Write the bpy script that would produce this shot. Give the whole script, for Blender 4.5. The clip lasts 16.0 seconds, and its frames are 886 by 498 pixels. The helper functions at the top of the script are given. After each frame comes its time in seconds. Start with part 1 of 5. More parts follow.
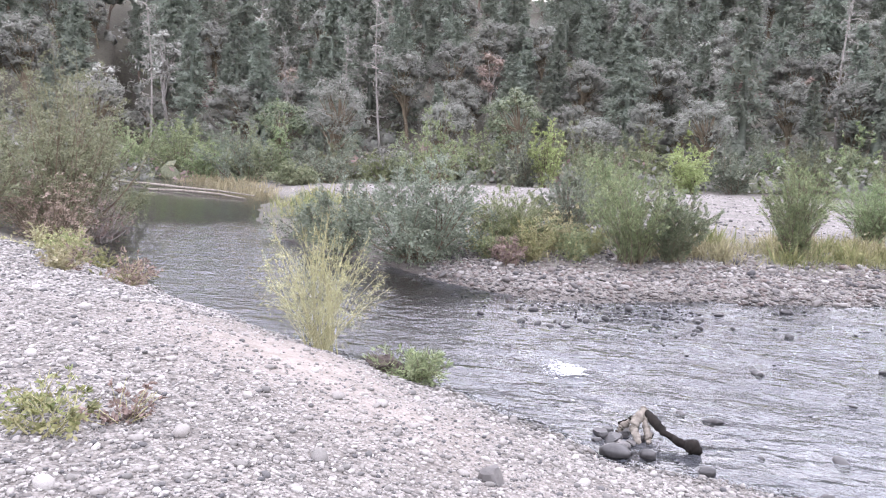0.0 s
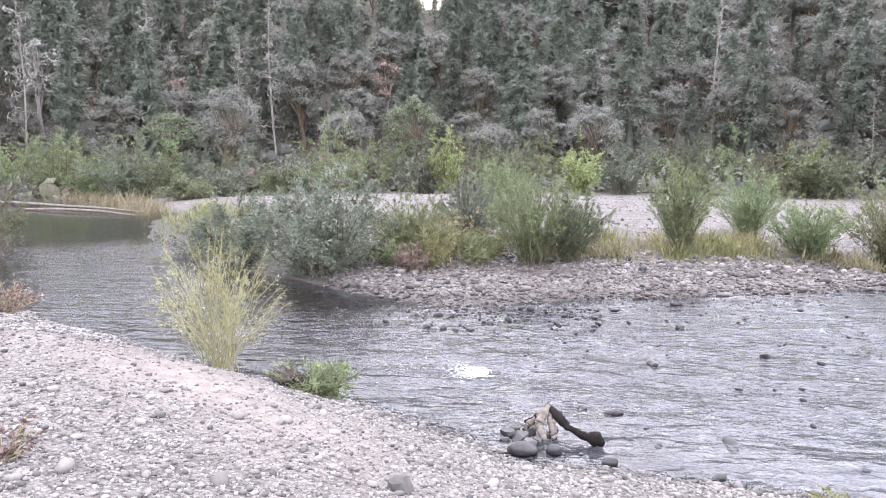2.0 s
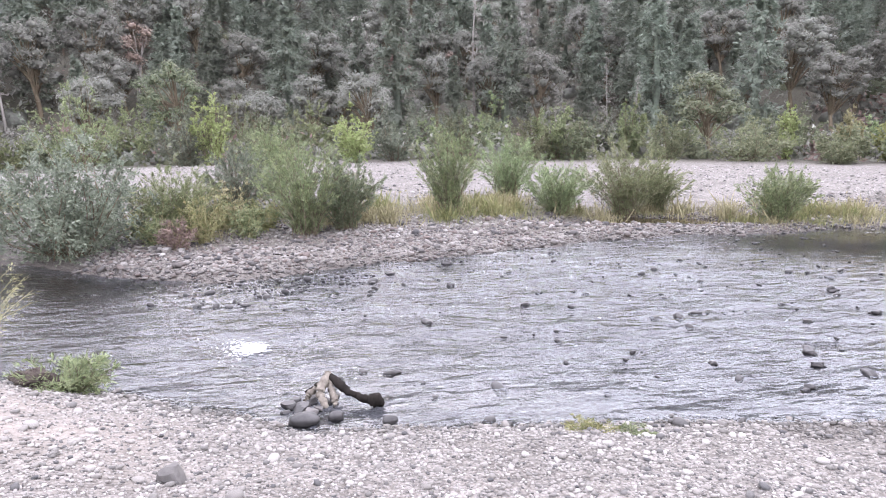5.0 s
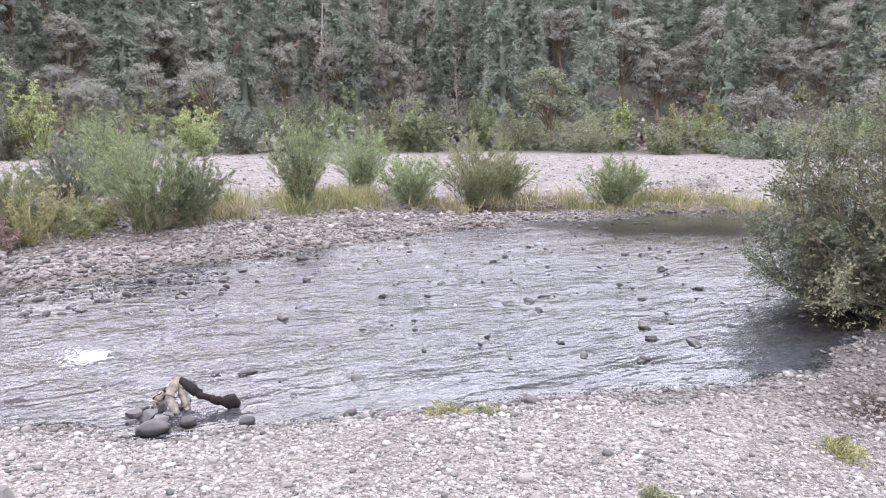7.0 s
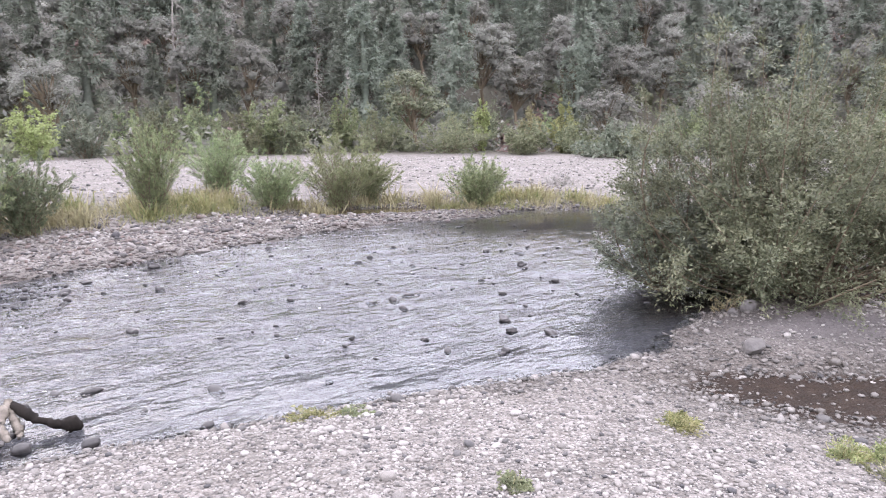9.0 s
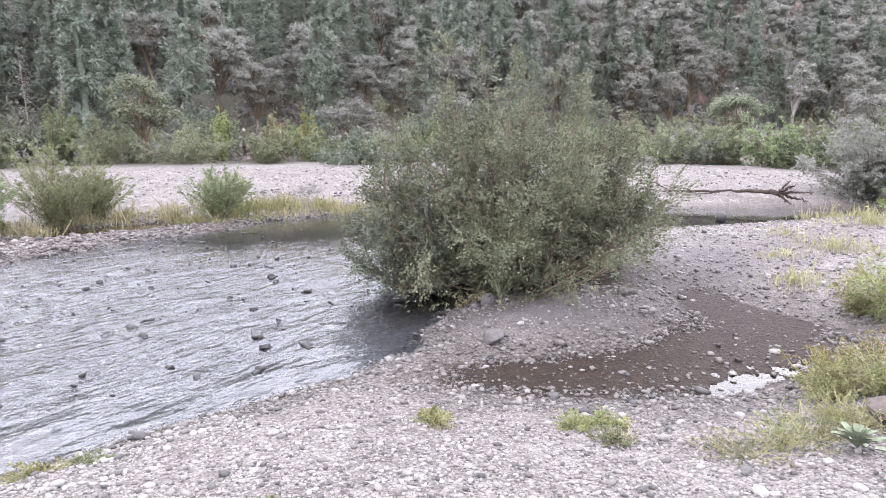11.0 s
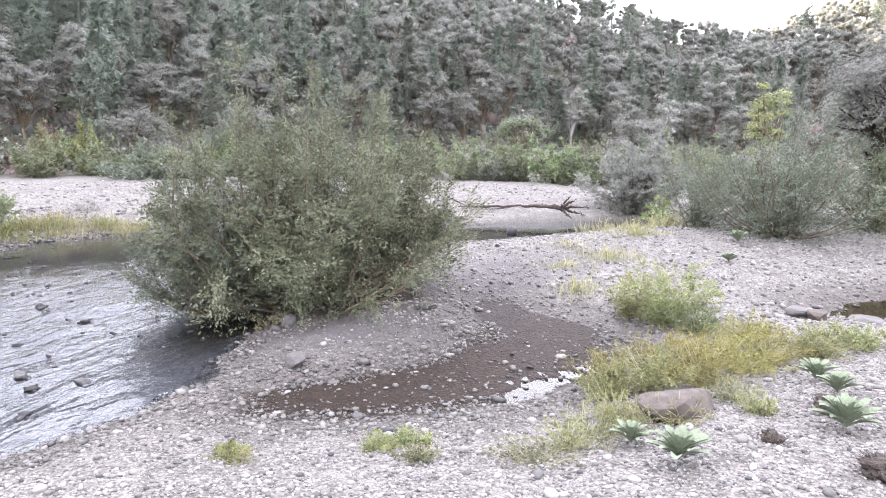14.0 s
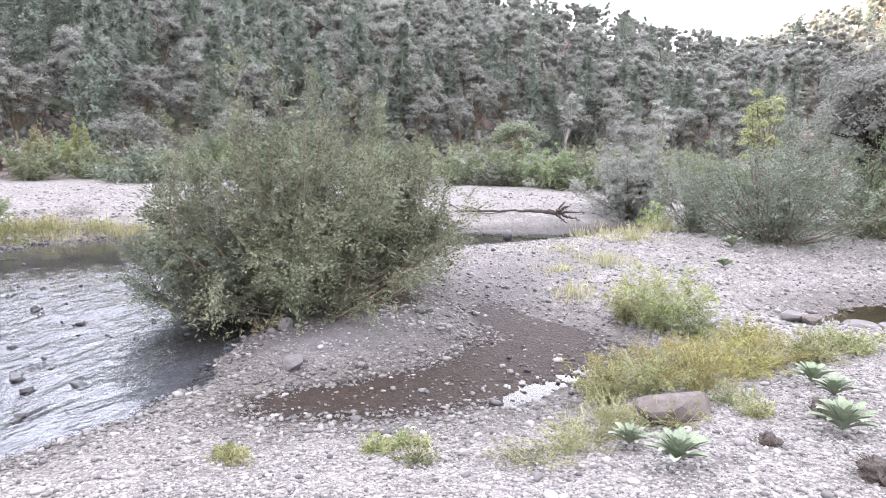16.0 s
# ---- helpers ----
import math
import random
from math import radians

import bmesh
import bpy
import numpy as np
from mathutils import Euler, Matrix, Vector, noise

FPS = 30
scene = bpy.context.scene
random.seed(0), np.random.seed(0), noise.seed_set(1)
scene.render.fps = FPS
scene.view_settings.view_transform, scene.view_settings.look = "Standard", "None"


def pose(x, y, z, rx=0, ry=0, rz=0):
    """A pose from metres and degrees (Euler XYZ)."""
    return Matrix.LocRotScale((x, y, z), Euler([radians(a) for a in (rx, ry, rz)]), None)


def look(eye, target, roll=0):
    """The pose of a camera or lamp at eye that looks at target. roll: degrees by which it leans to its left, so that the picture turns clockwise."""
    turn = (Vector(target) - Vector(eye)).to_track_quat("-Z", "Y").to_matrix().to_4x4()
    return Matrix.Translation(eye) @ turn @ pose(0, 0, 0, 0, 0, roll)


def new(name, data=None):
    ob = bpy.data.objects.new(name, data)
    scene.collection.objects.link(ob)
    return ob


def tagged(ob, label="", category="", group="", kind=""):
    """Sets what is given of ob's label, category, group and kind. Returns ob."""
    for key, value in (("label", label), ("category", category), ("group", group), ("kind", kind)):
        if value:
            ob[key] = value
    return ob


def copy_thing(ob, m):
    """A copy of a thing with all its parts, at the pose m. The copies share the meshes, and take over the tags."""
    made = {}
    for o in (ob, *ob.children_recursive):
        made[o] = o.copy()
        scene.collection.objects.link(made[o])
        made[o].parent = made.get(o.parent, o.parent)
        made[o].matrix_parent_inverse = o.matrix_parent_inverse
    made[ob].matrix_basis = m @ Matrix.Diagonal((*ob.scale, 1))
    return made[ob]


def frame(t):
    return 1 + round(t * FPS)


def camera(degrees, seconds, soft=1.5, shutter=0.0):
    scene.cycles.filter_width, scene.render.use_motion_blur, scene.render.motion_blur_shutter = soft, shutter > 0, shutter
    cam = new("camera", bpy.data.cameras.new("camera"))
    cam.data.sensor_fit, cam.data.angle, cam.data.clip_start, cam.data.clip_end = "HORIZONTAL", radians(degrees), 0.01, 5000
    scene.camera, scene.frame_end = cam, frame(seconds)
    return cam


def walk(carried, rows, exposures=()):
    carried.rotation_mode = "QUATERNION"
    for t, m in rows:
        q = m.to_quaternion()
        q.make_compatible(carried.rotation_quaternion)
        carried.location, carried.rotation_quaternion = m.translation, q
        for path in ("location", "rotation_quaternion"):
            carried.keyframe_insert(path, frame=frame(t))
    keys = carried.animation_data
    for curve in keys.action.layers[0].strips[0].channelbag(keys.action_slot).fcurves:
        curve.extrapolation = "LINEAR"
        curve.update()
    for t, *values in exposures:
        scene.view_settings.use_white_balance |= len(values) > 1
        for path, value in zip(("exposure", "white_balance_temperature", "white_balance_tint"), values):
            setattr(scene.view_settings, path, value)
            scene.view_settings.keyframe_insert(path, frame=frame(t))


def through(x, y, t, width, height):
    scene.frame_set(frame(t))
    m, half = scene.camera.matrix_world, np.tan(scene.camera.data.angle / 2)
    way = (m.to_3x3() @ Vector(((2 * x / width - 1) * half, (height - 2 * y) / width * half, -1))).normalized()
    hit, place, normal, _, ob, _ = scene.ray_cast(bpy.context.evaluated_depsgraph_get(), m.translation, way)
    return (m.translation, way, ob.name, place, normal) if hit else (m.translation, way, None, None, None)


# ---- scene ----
# ---------------------------------------------------------------- camera
cam = camera(64.68, 16.0, soft=1.0, shutter=0.1)
# seconds, eye x y z, bearing to the right, tilt down, roll
WALK = [
    (0, -0.17, -0.02, 2.82, -14.62, 8.46, 1.77), (0.5, -0.16, 0.02, 2.81, -9.74, 8.89, -1.04),
    (1, -0.13, 0.02, 2.82, -8.82, 8.55, -0.92), (1.5, -0.16, 0.03, 2.80, -5.97, 8.13, -0.31),
    (2, -0.14, 0.01, 2.81, -6.74, 7.67, 0.35), (2.5, -0.13, 0.01, 2.81, -4.28, 7.62, -0.03),
    (3, -0.13, 0.02, 2.81, -1.69, 8.27, 0.30), (3.5, -0.12, 0.02, 2.81, 0.00, 8.56, -0.48),
    (4, -0.12, 0.02, 2.81, -1.02, 8.79, -0.45), (4.5, -0.07, 0.01, 2.81, 4.61, 9.17, -0.48),
    (5, -0.06, 0.04, 2.79, 11.43, 10.19, -0.30), (5.2, -0.07, 0.04, 2.79, 12.31, 10.32, -0.50),
    (7.3, -0.05, 0.02, 2.78, 24.57, 10.82, -0.67), (7.5, -0.06, 0.04, 2.78, 24.82, 10.81, -1.27),
    (8, -0.05, 0.02, 2.77, 24.54, 10.61, -0.20), (8.5, 0.00, 0.00, 2.76, 26.95, 10.85, -0.48),
    (9, 0.04, -0.01, 2.75, 34.17, 10.65, 0.07), (9.5, 0.04, -0.02, 2.75, 40.88, 10.57, -0.32),
    (10, 0.01, -0.03, 2.78, 46.73, 10.57, 0.73), (10.2, 0.02, -0.02, 2.78, 47.88, 10.24, 0.44),
    (12.3, 0.16, -0.03, 2.81, 66.24, 10.76, 0.21), (12.5, 0.16, -0.01, 2.82, 67.16, 10.64, 0.06),
    (13, 0.16, -0.02, 2.81, 69.01, 10.04, 0.45), (13.5, 0.16, 0.00, 2.82, 68.96, 8.83, 0.25),
    (14, 0.18, -0.03, 2.82, 70.64, 8.72, 1.06), (14.5, 0.18, -0.05, 2.81, 74.97, 8.36, 1.85),
    (15, 0.19, -0.06, 2.80, 76.64, 8.25, 1.43), (15.5, 0.17, -0.04, 2.80, 76.25, 8.26, 1.71),
    (16, 0.15, 0.01, 2.80, 71.13, 8.30, 1.36),
]
EXPOSURE = [(0, 3.51, 6530, 17), (5, 3.51, 6600, 17), (8, 3.45, 6700, 18), (10.2, 3.49, 6680, 17), (12.5, 3.66, 6530, 15), (16, 3.7, 6500, 15)]
walk(cam, [(t, pose(x, y, z, 90 - tilt, 0, -b) @ pose(0, 0, 0, 0, 0, roll)) for t, x, y, z, b, tilt, roll in WALK], EXPOSURE)

# ---------------------------------------------------------------- light: a low sun behind the wooded hill, open sky above
SUN_BEARING, SUN_HEIGHT = 0.0, 10.7
world = bpy.data.worlds.new("sky")
scene.world = world
world.use_nodes = True
wn = world.node_tree
sky = wn.nodes.new("ShaderNodeTexSky")
sky.sky_type, sky.sun_disc = "NISHITA", False
sky.sun_elevation, sky.sun_rotation = radians(SUN_HEIGHT), radians(SUN_BEARING)
sky.air_density, sky.dust_density, sky.ozone_density = 1.0, 0.5, 1.0
clear, veil, both = wn.nodes["Background"], wn.nodes.new("ShaderNodeBackground"), wn.nodes.new("ShaderNodeAddShader")
wn.links.new(sky.outputs[0], clear.inputs[0])
clear.inputs[1].default_value = 0.025
# thin even high cloud over the whole sky
veil.inputs[0].default_value, veil.inputs[1].default_value = (0.885, 0.89, 0.985, 1), 0.49
wn.links.new(clear.outputs[0], both.inputs[0])
wn.links.new(veil.outputs[0], both.inputs[1])
wn.links.new(both.outputs[0], wn.nodes["World Output"].inputs["Surface"])

lamp = bpy.data.lights.new("sun", "SUN")
lamp.energy, lamp.angle, lamp.color = 4.0, radians(0.5), (1.0, 0.86, 0.66)
sun = new("sun", lamp)
sb, se = radians(SUN_BEARING), radians(SUN_HEIGHT)
sun.matrix_world = look((0, 0, 60), Vector((0, 0, 60)) - Vector((math.sin(sb) * math.cos(se), math.cos(sb) * math.cos(se), math.sin(se))))


# ---------------------------------------------------------------- materials
def material(name):
    m = bpy.data.materials.new(name)
    m.use_nodes = True
    return m, m.node_tree.nodes, m.node_tree.links, m.node_tree.nodes["Principled BSDF"]


def ramp(nodes, stops):
    r = nodes.new("ShaderNodeValToRGB")
    e = r.color_ramp.elements
    while len(e) < len(stops):
        e.new(0.5)
    for el, (p, c) in zip(e, stops):
        el.position, el.color = p, (*c, 1)
    return r


def noise_node(nodes, links, coord, scale, detail=4.0, rough=0.55):
    n = nodes.new("ShaderNodeTexNoise")
    n.inputs["Scale"].default_value, n.inputs["Detail"].default_value, n.inputs["Roughness"].default_value = scale, detail, rough
    links.new(coord, n.inputs["Vector"])
    return n


def mix_node(nodes, links, fac, a, b, blend="MIX"):
    m = nodes.new("ShaderNodeMix")
    m.data_type, m.blend_type = "RGBA", blend
    for sock, v in ((m.inputs[0], fac), (m.inputs[6], a), (m.inputs[7], b)):
        if isinstance(v, (int, float)):
            sock.default_value = v
        elif isinstance(v, tuple):
            sock.default_value = (*v, 1)
        else:
            links.new(v, sock)
    return m.outputs[2]


def math_node(nodes, links, op, a, b=0.0):
    m = nodes.new("ShaderNodeMath")
    m.operation = op
    for sock, v in ((m.inputs[0], a), (m.inputs[1], b)):
        if isinstance(v, (int, float)):
            sock.default_value = v
        else:
            links.new(v, sock)
    return m.outputs[0]


def attr_node(nodes, name):
    a = nodes.new("ShaderNodeAttribute")
    a.attribute_name = name
    return a.outputs["Fac"]


def leaf_material(name, colours, through=0.3, rough=0.55, fine=9.0, each=0.34):
    """Leaves: colour varies from leaf to leaf and from plant to plant, some light passes through."""
    m, nodes, links, bsdf = material(name)
    geo, info = nodes.new("ShaderNodeNewGeometry"), nodes.new("ShaderNodeObjectInfo")
    co = nodes.new("ShaderNodeTexCoord").outputs["Object"]
    patch = noise_node(nodes, links, co, 0.9, 2.0)
    fac = math_node(nodes, links, "ADD", math_node(nodes, links, "MULTIPLY", geo.outputs["Random Per Island"], each),
                    math_node(nodes, links, "MULTIPLY", patch.outputs["Fac"], 1 - each))
    step = 1.0 / (len(colours) - 1)
    r = ramp(nodes, [(0.1 + 0.8 * i * step, c) for i, c in enumerate(colours)])
    links.new(fac, r.inputs[0])
    mott = noise_node(nodes, links, co, fine, 2.0, 0.6)
    lo, hi = (0.7, 1.25) if fine > 6 else (0.86, 1.12)
    tone = ramp(nodes, [(0.36, (lo, lo, lo)), (0.5, (0.95, 0.95, 0.95)), (0.64, (hi, hi, hi))])
    links.new(mott.outputs["Fac"], tone.inputs[0])
    hue = nodes.new("ShaderNodeHueSaturation")
    links.new(mix_node(nodes, links, 1.0, r.outputs[0], tone.outputs[0], "MULTIPLY"), hue.inputs["Color"])
    links.new(math_node(nodes, links, "ADD", math_node(nodes, links, "MULTIPLY", math_node(nodes, links, "FRACT", math_node(nodes, links, "ADD", info.outputs["Random"], attr_node(nodes, "tree"))), 0.40), 0.80), hue.inputs["Value"])
    links.new(math_node(nodes, links, "ADD", math_node(nodes, links, "MULTIPLY", info.outputs["Random"], 0.05), 0.475), hue.inputs["Hue"])
    links.new(hue.outputs[0], bsdf.inputs["Base Color"])
    bsdf.inputs["Roughness"].default_value = rough
    bsdf.inputs["Specular IOR Level"].default_value = 0.3
    tr, mx = nodes.new("ShaderNodeBsdfTranslucent"), nodes.new("ShaderNodeMixShader")
    links.new(hue.outputs[0], tr.inputs["Color"])
    mx.inputs[0].default_value = through
    links.new(bsdf.outputs[0], mx.inputs[1])
    links.new(tr.outputs[0], mx.inputs[2])
    links.new(mx.outputs[0], nodes["Material Output"].inputs["Surface"])
    return m


def bark_material(name, dark, light, scale=6.0):
    m, nodes, links, bsdf = material(name)
    co = nodes.new("ShaderNodeTexCoord").outputs["Object"]
    mp = nodes.new("ShaderNodeMapping")
    mp.inputs["Scale"].default_value = (1, 1, 0.25)
    links.new(co, mp.inputs["Vector"])
    n = noise_node(nodes, links, mp.outputs[0], scale, 6.0, 0.7)
    r = ramp(nodes, [(0.3, dark), (0.7, light)])
    links.new(n.outputs["Fac"], r.inputs[0])
    links.new(r.outputs[0], bsdf.inputs["Base Color"])
    bsdf.inputs["Roughness"].default_value = 0.85
    bsdf.inputs["Specular IOR Level"].default_value = 0.15
    b = nodes.new("ShaderNodeBump")
    b.inputs["Strength"].default_value, b.inputs["Distance"].default_value = 0.2, 0.02
    links.new(n.outputs["Fac"], b.inputs["Height"])
    links.new(b.outputs[0], bsdf.inputs["Normal"])
    return m


def stone_material(name, stops, rough=0.75, grain=40.0, by_object=False):
    m, nodes, links, bsdf = material(name)
    co = nodes.new("ShaderNodeTexCoord").outputs["Object"]
    rnd = nodes.new("ShaderNodeObjectInfo").outputs["Random"] if by_object else nodes.new("ShaderNodeNewGeometry").outputs["Random Per Island"]
    r = ramp(nodes, stops)
    r.color_ramp.interpolation = "LINEAR"
    links.new(rnd, r.inputs[0])
    n = noise_node(nodes, links, co, grain, 5.0, 0.7)
    tone = ramp(nodes, [(0.3, (0.58, 0.575, 0.565)), (0.7, (0.932, 0.908, 0.892))])
    links.new(n.outputs["Fac"], tone.inputs[0])
    col = mix_node(nodes, links, 1.0, r.outputs[0], tone.outputs[0], "MULTIPLY")
    wet = attr_node(nodes, "wet")
    col = mix_node(nodes, links, wet, col, mix_node(nodes, links, 1.0, col, (0.3, 0.28, 0.26), "MULTIPLY"))
    links.new(col, bsdf.inputs["Base Color"])
    links.new(math_node(nodes, links, "SUBTRACT", rough, math_node(nodes, links, "MULTIPLY", wet, 0.45)), bsdf.inputs["Roughness"])
    b = nodes.new("ShaderNodeBump")
    b.inputs["Strength"].default_value, b.inputs["Distance"].default_value = 0.4, 0.006
    links.new(n.outputs["Fac"], b.inputs["Height"])
    links.new(b.outputs[0], bsdf.inputs["Normal"])
    return m


def ground_material():
    """Gravel of mixed river pebbles, with silt, bare dirt, leaf litter and wet margins."""
    m, nodes, links, bsdf = material("gravel_ground")
    co = nodes.new("ShaderNodeTexCoord").outputs["Object"]
    cells, heights = [], []
    for scale in (40.0, 17.0):
        v = nodes.new("ShaderNodeTexVoronoi")
        v.inputs["Scale"].default_value = scale
        links.new(co, v.inputs["Vector"])
        cells.append(v)
    sep = nodes.new("ShaderNodeSeparateColor")
    links.new(cells[0].outputs["Color"], sep.inputs[0])
    peb = ramp(nodes, [(0.0, (0.086, 0.085, 0.086)), (0.25, (0.153, 0.143, 0.135)), (0.5, (0.219, 0.204, 0.191)), (0.75, (0.276, 0.259, 0.245)), (1.0, (0.357, 0.347, 0.336))])
    links.new(sep.outputs[0], peb.inputs[0])
    sep2 = nodes.new("ShaderNodeSeparateColor")
    links.new(cells[1].outputs["Color"], sep2.inputs[0])
    cob = ramp(nodes, [(0.0, (0.111, 0.107, 0.107)), (0.5, (0.214, 0.199, 0.188)), (1.0, (0.336, 0.327, 0.316))])
    links.new(sep2.outputs[0], cob.inputs[0])
    big = noise_node(nodes, links, co, 0.7, 3.0)
    col = mix_node(nodes, links, math_node(nodes, links, "MULTIPLY", big.outputs["Fac"], 0.8), peb.outputs[0], cob.outputs[0])
    patchy = noise_node(nodes, links, co, 1.8, 8.0, 0.85)
    tone = ramp(nodes, [(0.34, (0.50, 0.49, 0.48)), (0.66, (1.10, 1.10, 1.11))])
    links.new(patchy.outputs["Fac"], tone.inputs[0])
    col = mix_node(nodes, links, 1.0, col, tone.outputs[0], "MULTIPLY")
    gap = ramp(nodes, [(0.0, (1, 1, 1)), (0.55, (0.85, 0.83, 0.8)), (0.9, (0.4, 0.38, 0.36))])
    links.new(cells[0].outputs["Distance"], gap.inputs[0])
    col = mix_node(nodes, links, 0.8, col, gap.outputs[0], "MULTIPLY")
    fine = noise_node(nodes, links, co, 90.0, 3.0)
    # finer sediments
    silt = ramp(nodes, [(0.3, (0.062, 0.057, 0.057)), (0.7, (0.118, 0.109, 0.110))])
    links.new(fine.outputs["Fac"], silt.inputs[0])
    col = mix_node(nodes, links, attr_node(nodes, "silt"), col, silt.outputs[0])
    mid = noise_node(nodes, links, co, 5.0, 6.0, 0.65)
    dirt = ramp(nodes, [(0.3, (0.16, 0.138, 0.12)), (0.7, (0.31, 0.275, 0.25))])
    links.new(mid.outputs["Fac"], dirt.inputs[0])
    col = mix_node(nodes, links, attr_node(nodes, "dirt"), col, dirt.outputs[0])
    duff = ramp(nodes, [(0.25, (0.045, 0.042, 0.036)), (0.5, (0.085, 0.078, 0.064)), (0.75, (0.085, 0.092, 0.062))])
    links.new(mid.outputs["Fac"], duff.inputs[0])
    col = mix_node(nodes, links, attr_node(nodes, "soil"), col, duff.outputs[0])
    # brown river bed, also used for the shade painted under the big willow
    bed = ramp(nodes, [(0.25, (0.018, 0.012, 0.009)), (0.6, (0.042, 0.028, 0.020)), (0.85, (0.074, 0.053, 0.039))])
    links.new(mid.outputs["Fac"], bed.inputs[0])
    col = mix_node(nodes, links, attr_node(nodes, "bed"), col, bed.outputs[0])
    wet = attr_node(nodes, "wet")
    col = mix_node(nodes, links, wet, col, mix_node(nodes, links, 1.0, col, (0.55, 0.53, 0.51), "MULTIPLY"))
    links.new(col, bsdf.inputs["Base Color"])
    links.new(math_node(nodes, links, "SUBTRACT", 0.85, math_node(nodes, links, "MULTIPLY", wet, 0.25)), bsdf.inputs["Roughness"])
    bsdf.inputs["Specular IOR Level"].default_value = 0.15
    h = math_node(nodes, links, "ADD", math_node(nodes, links, "MULTIPLY", cells[0].outputs["Distance"], -0.6),
                  math_node(nodes, links, "MULTIPLY", cells[1].outputs["Distance"], -0.9))
    b = nodes.new("ShaderNodeBump")
    b.inputs["Strength"].default_value, b.inputs["Distance"].default_value = 1.0, 0.022
    links.new(h, b.inputs["Height"])
    links.new(b.outputs[0], bsdf.inputs["Normal"])
    return m


def water_material(name, tint):
    """Clear running water: mirror gloss by angle over a see-through body, rippled where it runs fast."""
    m, nodes, links, bsdf = material(name)
    nodes.remove(bsdf)
    co = nodes.new("ShaderNodeTexCoord").outputs["Object"]
    lively = attr_node(nodes, "lively")
    h = 0.0
    for size, height, turn, long in ((1.9, 0.45, 12, 0.5), (4.8, 0.48, 22, 0.38), (10.5, 0.24, 4, 0.3), (23.0, 0.08, 14, 0.4)):
        mp = nodes.new("ShaderNodeMapping")
        mp.inputs["Rotation"].default_value = (0, 0, radians(turn))
        mp.inputs["Scale"].default_value = (long, 1.0, 1.0)
        links.new(co, mp.inputs["Vector"])
        n = noise_node(nodes, links, mp.outputs[0], size, 1.5, 0.5)
        n.inputs["Distortion"].default_value = 0.6
        h = math_node(nodes, links, "ADD", math_node(nodes, links, "MULTIPLY", n.outputs["Fac"], height), h)
    b = nodes.new("ShaderNodeBump")
    b.inputs["Distance"].default_value = 0.12
    links.new(lively, b.inputs["Strength"])
    links.new(h, b.inputs["Height"])
    fr = nodes.new("ShaderNodeFresnel")
    fr.inputs["IOR"].default_value = 1.33
    links.new(b.outputs[0], fr.inputs["Normal"])
    gl = nodes.new("ShaderNodeBsdfGlossy")
    links.new(math_node(nodes, links, "ADD", math_node(nodes, links, "MULTIPLY", lively, 0.05), 0.03), gl.inputs["Roughness"])
    gl.inputs["Color"].default_value = (1, 1, 1, 1)
    links.new(b.outputs[0], gl.inputs["Normal"])
    tr = nodes.new("ShaderNodeBsdfTransparent")
    tr.inputs["Color"].default_value = (*tint, 1)
    mx = nodes.new("ShaderNodeMixShader")
    links.new(fr.outputs[0], mx.inputs[0])
    links.new(tr.outputs[0], mx.inputs[1])
    links.new(gl.outputs[0], mx.inputs[2])
    links.new(mx.outputs[0], nodes["Material Output"].inputs["Surface"])
    return m


def plain_material(name, a, b, scale, rough, bump=0.3, dist=0.01):
    m, nodes, links, bsdf = material(name)
    co = nodes.new("ShaderNodeTexCoord").outputs["Object"]
    n = noise_node(nodes, links, co, scale, 6.0, 0.65)
    r = ramp(nodes, [(0.3, a), (0.7, b)])
    links.new(n.outputs["Fac"], r.inputs[0])
    links.new(r.outputs[0], bsdf.inputs["Base Color"])
    bsdf.inputs["Roughness"].default_value = rough
    bp = nodes.new("ShaderNodeBump")
    bp.inputs["Strength"].default_value, bp.inputs["Distance"].default_value = bump, dist
    links.new(n.outputs["Fac"], bp.inputs["Height"])
    links.new(bp.outputs[0], bsdf.inputs["Normal"])
    return m


GRAVEL = ground_material()
WATER = water_material("river_water", (0.75, 0.80, 0.88))
POOL = water_material("pool_water", (0.72, 0.64, 0.52))
PEBBLE = stone_material("pebbles", [(0.0, (0.058, 0.058, 0.062)), (0.2, (0.135, 0.130, 0.124)), (0.45, (0.212, 0.200, 0.190)), (0.7, (0.288, 0.275, 0.262)), (1.0, (0.387, 0.377, 0.366))])
COBBLE = stone_material("cobbles", [(0.0, (0.045, 0.044, 0.048)), (0.3, (0.105, 0.097, 0.094)), (0.5, (0.155, 0.120, 0.108)), (0.7, (0.170, 0.155, 0.146)), (0.85, (0.24, 0.228, 0.218)), (1.0, (0.33, 0.322, 0.312))])
STONE = stone_material("single_stones", [(0.0, (0.146, 0.139, 0.132)), (0.5, (0.230, 0.217, 0.205)), (1.0, (0.345, 0.336, 0.325))], by_object=True)
ROCK_DARK = plain_material("wet_dark_rock", (0.010, 0.0095, 0.010), (0.036, 0.033, 0.033), 9.0, 0.5)
ROCK_GREY = plain_material("grey_rock", (0.048, 0.044, 0.043), (0.118, 0.109, 0.103), 9.0, 0.65)
ROCK_TAN = plain_material("tan_rock", (0.05, 0.04, 0.034), (0.11, 0.09, 0.078), 9.0, 0.85, 0.8, 0.03)
FOAM = plain_material("white_water", (0.42, 0.43, 0.45), (0.8, 0.81, 0.83), 14.0, 0.5, 0.8, 0.03)
WOOD_PALE = bark_material("bleached_wood", (0.07, 0.06, 0.05), (0.24, 0.215, 0.185), 9.0)
